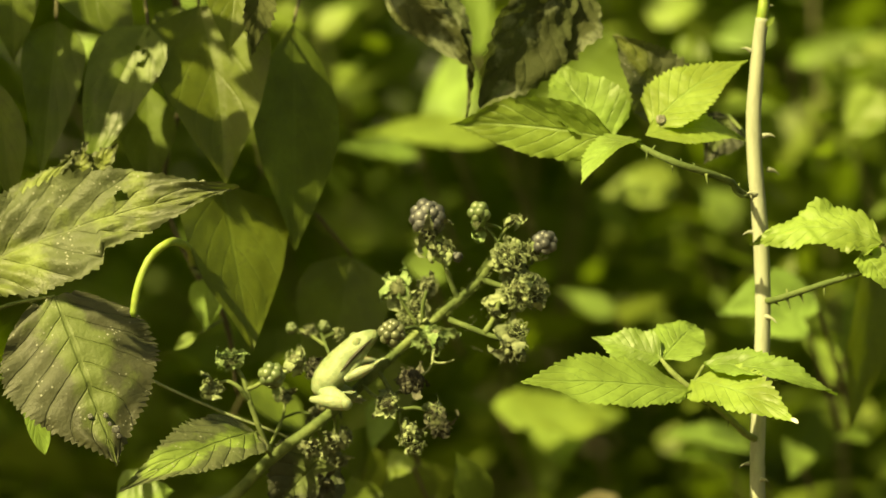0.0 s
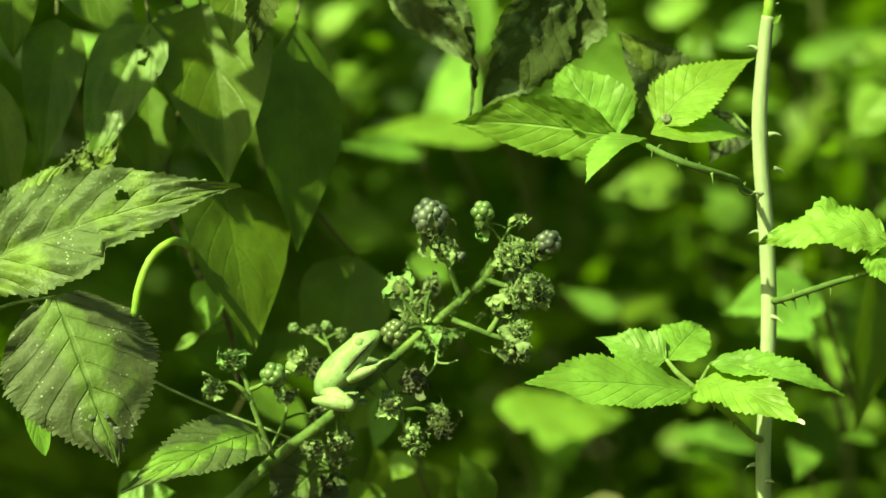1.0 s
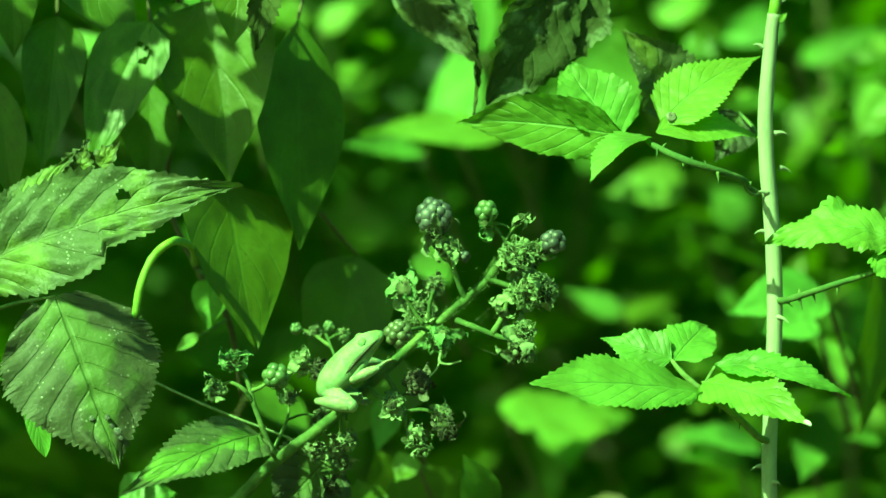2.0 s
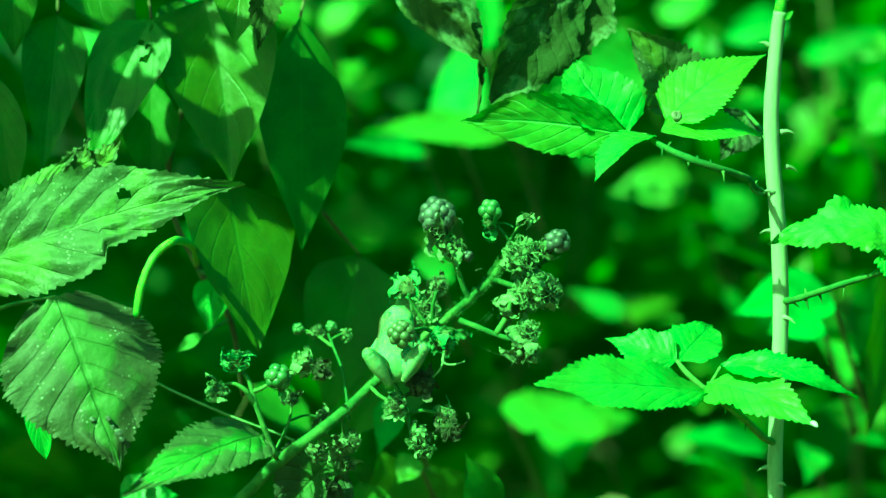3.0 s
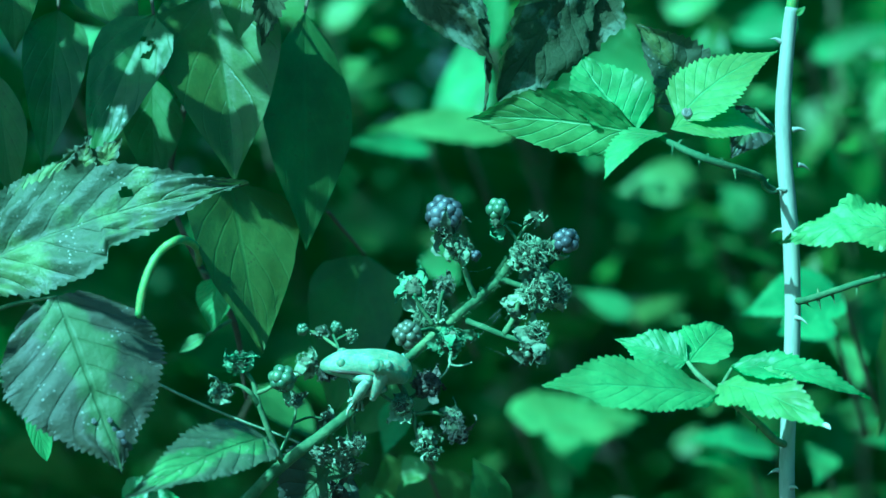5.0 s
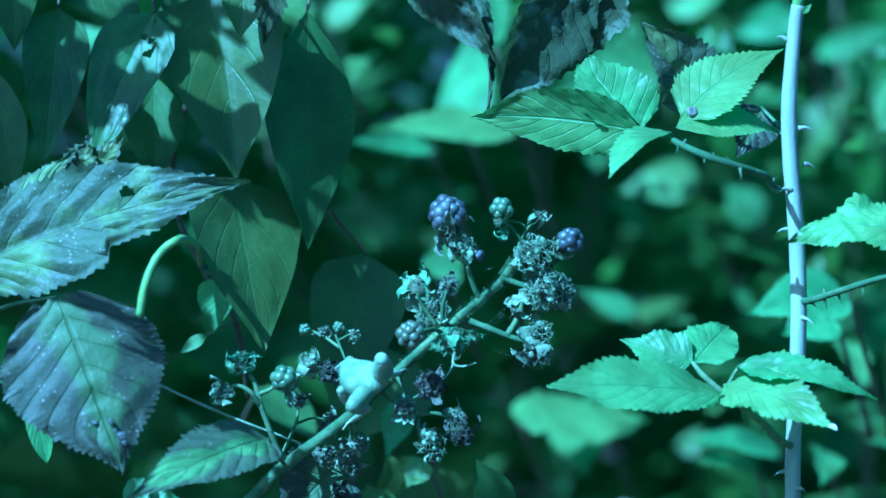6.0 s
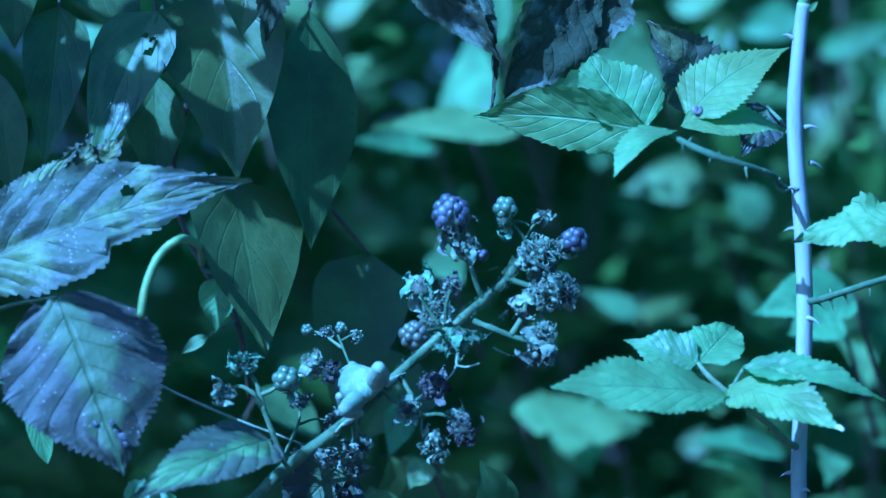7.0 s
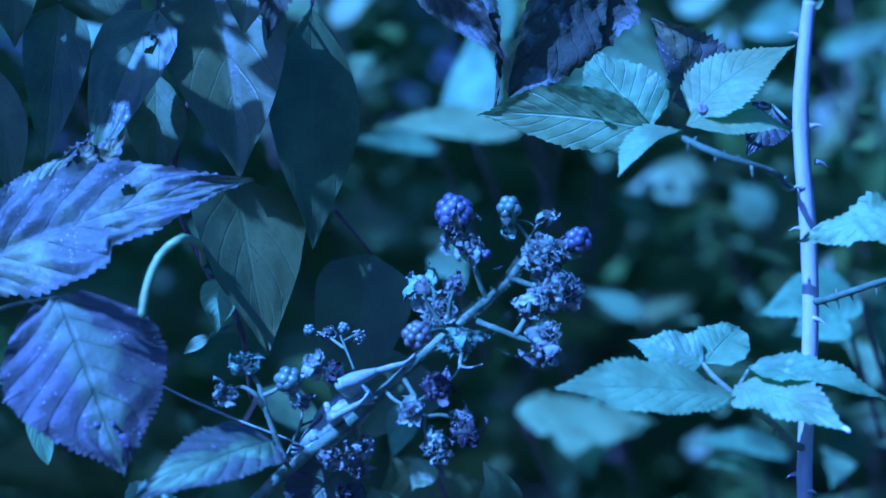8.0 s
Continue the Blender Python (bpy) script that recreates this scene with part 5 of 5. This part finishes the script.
def toes(name, length, count, spread, material, parent):
    pieces = [tube([(0, -0.0004, 0), (0, length * 0.35, 0)], [0.0007, 0.0009], 8, 2)]
    for i in range(count):
        a = (i / (count - 1) - 0.5) * spread
        end = Vector((math.sin(a) * length, math.cos(a) * length, 0))
        pieces.append(tube([(0, length * 0.25, 0), end * 0.7 + Vector((0, 0, 0.0004)), end], [0.0006, 0.0004, 0.0004], 6, 3))
        bv, bf = ball(0.0006, squash=0.6, rings=5, sides=8)
        pieces.append(([Vector(p) + end for p in bv], bf))
    v, f = joined(pieces)
    return part(name, v, f, material, parent)


def hind_foot(name, parent):
    """A long tarsus and five webbed toes with round pads, along +y."""
    pieces = [tube([(0, -0.0004, 0), (0, 0.005, 0), (0, 0.0100, 0)], [0.0010, 0.0012, 0.0009], 8, 4)]
    for i in range(5):
        a = (i / 4 - 0.5) * 0.9
        end = Vector((math.sin(a) * 0.0055, 0.0092 + math.cos(a) * (0.0052 + 0.0012 * (i == 3)), 0))
        pieces.append(tube([(0, 0.0092, 0), (end + Vector((0, 0.0092, 0))) / 2 + Vector((0, 0, 0.0004)), end], [0.0007, 0.0004, 0.0004], 6, 3))
        bv, bf = ball(0.0006, squash=0.6, rings=5, sides=8)
        pieces.append(([Vector(p) + end for p in bv], bf))
    v, f = joined(pieces)
    return part(name, v, f, FROG_PALE, parent)


FROG = thing("tree_frog", (0, 0, 0), "small pale green tree frog clinging to the bramble stem", "frog")
BODY = [(-0.0155, 0.0008, 0.0008, 0.0004), (-0.0149, 0.0030, 0.0025, 0.0005), (-0.0130, 0.0051, 0.0040, 0.0008), (-0.0095, 0.0065, 0.0054, 0.0010), (-0.0050, 0.0071, 0.0059, 0.0012), (-0.0010, 0.0067, 0.0058, 0.0014),
        (0.0030, 0.0059, 0.0053, 0.0016), (0.0065, 0.0060, 0.0047, 0.0018), (0.0095, 0.0057, 0.0040, 0.0018), (0.0122, 0.0045, 0.0031, 0.0014), (0.0145, 0.0028, 0.0021, 0.0010), (0.0157, 0.0010, 0.0009, 0.0008)]


def frog_body():
    v, f = loft(BODY, 20)
    torso = part("torso", v, f, FROG_SKIN, FROG)
    for side in (-1, 1):
        bv, bf = ball(0.00150, rings=8, sides=12)
        eye = part("eye", bv, bf, EYE_GOLD, FROG, pose(side * 0.0035, 0.0084, 0.0038), "bulging golden eye")
        bv, bf = ball(0.00172, rings=8, sides=12)
        part("eyelid", [(x * 1.02, y * 1.15, z + 0.0005) for x, y, z in bv], [q for q in bf if all(bv[i][2] > -0.0001 for i in q)], FROG_SKIN, eye, pose(side * 0.0034, 0.0084, 0.0038))
        pv, pf = ball(0.0007, squash=0.7, rings=6, sides=8)
        part("pupil", pv, pf, FROG_DARK, eye, pose(side * 0.0044, 0.0086, 0.0039))
        # dark stripe from the nostril past the eye along the flank
        line = []
        for y in np.linspace(0.0135, -0.003, 12):
            a, b, z = [np.interp(y, [s[0] for s in BODY], [s[i] for s in BODY]) for i in (1, 2, 3)]
            line.append((side * (a * 0.975), y, z + 0.12 * b))
        sv, sf = tube(line, [0.0001, 0.0003, 0.0004, 0.0006, 0.0007, 0.0007, 0.0008, 0.0008, 0.0007, 0.0006, 0.0004, 0.0001], 6, 2)
        part("flank_stripe", sv, sf, FROG_DARK, torso, label="dark stripe along the side")


frog_body()
THIGH, SHANK, ARM, FORE = 0.0125, 0.0125, 0.0070, 0.0092
FROG_LEGS = {}
for side, tag in ((-1, "l"), (1, "r")):
    FROG_LEGS[tag] = dict(
        thigh=limb("thigh", THIGH, [0.0028, 0.0034, 0.0031, 0.0024], FROG_SKIN, FROG), shank=limb("shank", SHANK, [0.0023, 0.0027, 0.0022, 0.0012], FROG_PALE, FROG),
        sole=hind_foot("hind_foot", FROG), arm=limb("upper_arm", ARM, [0.0017, 0.0017, 0.0014], FROG_SKIN, FROG),
        fore=limb("forearm", FORE, [0.0016, 0.0021, 0.0012], FROG_PALE, FROG), palm=toes("front_foot", 0.0058, 4, 1.0, FROG_PALE, FROG))
for ob in FROG.children:
    if ob.name.split(".")[0] in ("thigh", "shank", "hind_foot", "upper_arm", "forearm", "front_foot"):
        ob.matrix_parent_inverse = Matrix.Identity(4)


def two_link(root, end, a, b, pole):
    """Middle joint and reached end of a bent limb."""
    root, end, pole = Vector(root), Vector(end), Vector(pole)
    way = end - root
    d = min(max(way.length, abs(a - b) + 1e-4), (a + b) * 0.999)
    way.normalize()
    along = (a * a - b * b + d * d) / (2 * d)
    out = (pole - way * pole.dot(way)).normalized()
    return root + way * along + out * math.sqrt(max(0, a * a - along * along)), root + way * d


def reach(place, hind_l, hind_r, front_l, front_r, pole_l, pole_r, arm_l=(-0.8, -1, 0.1), arm_r=(0.8, -1, 0.1), toe_l=None, toe_r=None, hand_l=None, hand_r=None):
    """Poses of all limbs, in the frog's space, for four feet and knee directions given in the world."""
    inside = place.inverted()
    poses = {}
    for tag, side, foot, palm, pole, bow, toe, tip in (("l", -1, hind_l, front_l, pole_l, arm_l, toe_l, hand_l), ("r", 1, hind_r, front_r, pole_r, arm_r, toe_r, hand_r)):
        hip, shoulder = Vector((side * 0.0032, -0.0120, 0.0003)), Vector((side * 0.0042, 0.0040, -0.0005))
        knee, ankle = two_link(hip, inside @ Vector(foot), THIGH, SHANK, inside.to_3x3() @ Vector(pole))
        elbow, wrist = two_link(shoulder, inside @ Vector(palm), ARM, FORE, bow)

        def lay(p, q):
            return Matrix.Translation(p) @ stand(p, q, Vector((0.05, 0.03, 1)) if abs((q - p).normalized().z) < 0.95 else Vector((0, 1, 0)))

        toe = inside @ Vector(toe) if toe else ankle + (knee - ankle).normalized() * 0.8 + Vector((side * 0.2, 0.2, -0.4))
        tip = inside @ Vector(tip) if tip else wrist + (wrist - elbow).normalized() + Vector((0, 0.2, -0.3))
        poses[tag] = dict(thigh=lay(hip, knee), shank=lay(knee, ankle), sole=lay(ankle, toe), arm=lay(shoulder, elbow), fore=lay(elbow, wrist), palm=lay(wrist, tip))
    return place, poses


def frog_pose(rump, snout, back):
    rump, snout = Vector(rump), Vector(snout)
    return Matrix.Translation(rump.lerp(snout, 0.5)) @ stand(rump, snout, back)


# climbing along the stem, seen from its side
CLIMB = reach(frog_pose((-0.0451, -0.0100, 0.6978), (-0.0222, -0.0120, 0.7208), (-0.66, -0.30, 0.66)), (-0.0429, 0.0040, 0.6937), (-0.0456, -0.0180, 0.6974), (-0.0249, 0.0040, 0.7101), (-0.0251, -0.0160, 0.7086),
              (0.9, 0.5, -0.3), (0.95, -0.3, -0.1), arm_r=(0.5, -1, -0.6), toe_r=(-0.0246, -0.0100, 0.7013), hand_r=(-0.0179, -0.0060, 0.7139))
# pressed against the stem behind the half-ripe berry, seen from its back
BEHIND = reach(frog_pose((-0.0203, -0.0120, 0.7045), (-0.0189, 0.0060, 0.7291), (0.0, -1, 0.2)), (-0.0221, -0.0160, 0.7039), (-0.0168, -0.0140, 0.7050), (-0.0220, 0.0060, 0.7185), (-0.0132, 0.0040, 0.7185),
               (-0.5, -0.7, 0.6), (0.45, -0.5, 0.6), toe_l=(-0.0192, 0.0120, 0.7075), toe_r=(-0.0110, -0.0060, 0.7187))
BEHIND_2 = reach(frog_pose((-0.0212, -0.0130, 0.7066), (-0.0194, 0.0080, 0.7275), (0.0, -1, 0.25)), (-0.0238, -0.0160, 0.7067), (-0.0169, -0.0140, 0.7070), (-0.0199, 0.0120, 0.7204), (-0.0132, 0.0040, 0.7176),
                 (-0.22, -0.7, 0.75), (0.4, -0.5, 0.7), toe_l=(-0.0203, 0.0120, 0.7096), toe_r=(-0.0123, -0.0060, 0.7188))
# turned across the stem, head out to the side
TURNED = reach(frog_pose((-0.0218, -0.0020, 0.7092), (-0.0371, -0.0270, 0.7148), (0.0, -0.7, 0.7)), (-0.0232, -0.0180, 0.7027), (-0.0171, -0.0120, 0.7060), (-0.0327, -0.0180, 0.7004), (-0.0306, -0.0060, 0.7012),
               (-1.0, -0.4, -0.2), (0.0, -0.3, 1.0), arm_l=(-0.6, -1, -0.2), toe_l=(-0.0325, -0.0100, 0.6994), toe_r=(-0.0141, -0.0040, 0.7092))
LOOKING = reach(frog_pose((-0.0231, -0.0120, 0.7074), (-0.0419, -0.0060, 0.7076), (0.0, -0.55, 0.85)), (-0.0265, -0.0160, 0.7022), (-0.0209, -0.0080, 0.7054), (-0.0368, -0.0120, 0.6979), (-0.0340, 0.0000, 0.6998),
                (-1.0, -0.5, -0.3), (-0.25, -0.5, 1.0), arm_l=(-0.8, -0.7, 0.0), toe_l=(-0.0364, -0.0100, 0.6975), toe_r=(-0.0179, -0.0020, 0.7098))
# crouching with its rump to the viewer
CROUCH = reach(frog_pose((-0.0297, -0.0140, 0.7034), (-0.0405, 0.0080, 0.7064), (-0.25, -0.7, 0.6)), (-0.0320, -0.0140, 0.6958), (-0.0248, -0.0124, 0.7071), (-0.0384, 0.0000, 0.6968), (-0.0328, 0.0100, 0.6995),
               (-0.5, -1.1, 0.0), (-0.11, -1.06, 0.63), toe_l=(-0.0363, -0.0080, 0.6925), toe_r=(-0.0215, -0.0020, 0.7076))
CROUCH_LOW = reach(frog_pose((-0.0328, -0.0150, 0.7016), (-0.0400, 0.0100, 0.7050), (-0.3, -0.7, 0.5)), (-0.0355, -0.0140, 0.6948), (-0.0272, -0.0134, 0.7046), (-0.0404, 0.0020, 0.6953), (-0.0352, 0.0100, 0.6987),
                   (-0.5, -1.1, 0.0), (-0.03, -1.1, 0.55), toe_l=(-0.0394, -0.0080, 0.6919), toe_r=(-0.0235, -0.0020, 0.7061))
CROUCH_2 = reach(frog_pose((-0.0334, -0.0120, 0.7018), (-0.0433, 0.0080, 0.6985), (-0.3, -0.75, 0.5)), (-0.0371, -0.0140, 0.6940), (-0.0295, -0.0117, 0.7042), (-0.0423, 0.0000, 0.6919), (-0.0372, 0.0080, 0.6962),
                 (-0.6, -1.0, 0.0), (0.10, -1.14, 0.45), toe_l=(-0.0414, -0.0080, 0.6911), toe_r=(-0.0219, -0.0040, 0.7091))
# striding off down the far side of the stem, one hind leg still stretched behind
LEAVING = reach(frog_pose((-0.0380, 0.0060, 0.6990), (-0.0531, 0.0080, 0.6853), (0.4, -0.75, -0.4)), (-0.0452, -0.0080, 0.6935), (-0.0313, -0.0060, 0.7086), (-0.0536, 0.0000, 0.6831), (-0.0468, 0.0040, 0.6880),
                (-1.0, -0.6, -0.5), (-0.4, -1.0, 0.2), toe_l=(-0.0362, -0.0060, 0.6983), toe_r=(-0.0220, -0.0020, 0.7110))

STAYS = [(0.0, CLIMB), (1.7, CLIMB), (2.2, CLIMB), (2.6, BEHIND), (3.3, BEHIND), (3.5, BEHIND_2), (3.9, BEHIND_2), (4.0, TURNED), (4.7, TURNED), (5.1, LOOKING),
         (5.85, LOOKING), (6.0, CROUCH), (6.2, CROUCH), (6.4, CROUCH_LOW), (7.1, CROUCH_LOW), (7.3, CROUCH_2), (7.87, CROUCH_2), (8.0, LEAVING)]


def halfway(rows):
    """Rows with one more between two that turn far."""
    out = [rows[0]]
    for (t0, m0), (t1, m1) in zip(rows, rows[1:]):
        a, b = m0.to_quaternion(), m1.to_quaternion()
        if a.rotation_difference(b).angle > 1.2:
            for k in (1 / 3, 2 / 3):
                out.append((t0 + (t1 - t0) * k, Matrix.Translation(m0.translation.lerp(m1.translation, k)) @ a.slerp(b, k).to_matrix().to_4x4()))
        out.append((t1, m1))
    return out


def motions():
    walk(FROG, halfway([(t, place) for t, (place, _) in STAYS]))
    for tag in ("l", "r"):
        for key, ob in FROG_LEGS[tag].items():
            walk(ob, halfway([(t, limbs[tag][key]) for t, (_, limbs) in STAYS]))


motions()
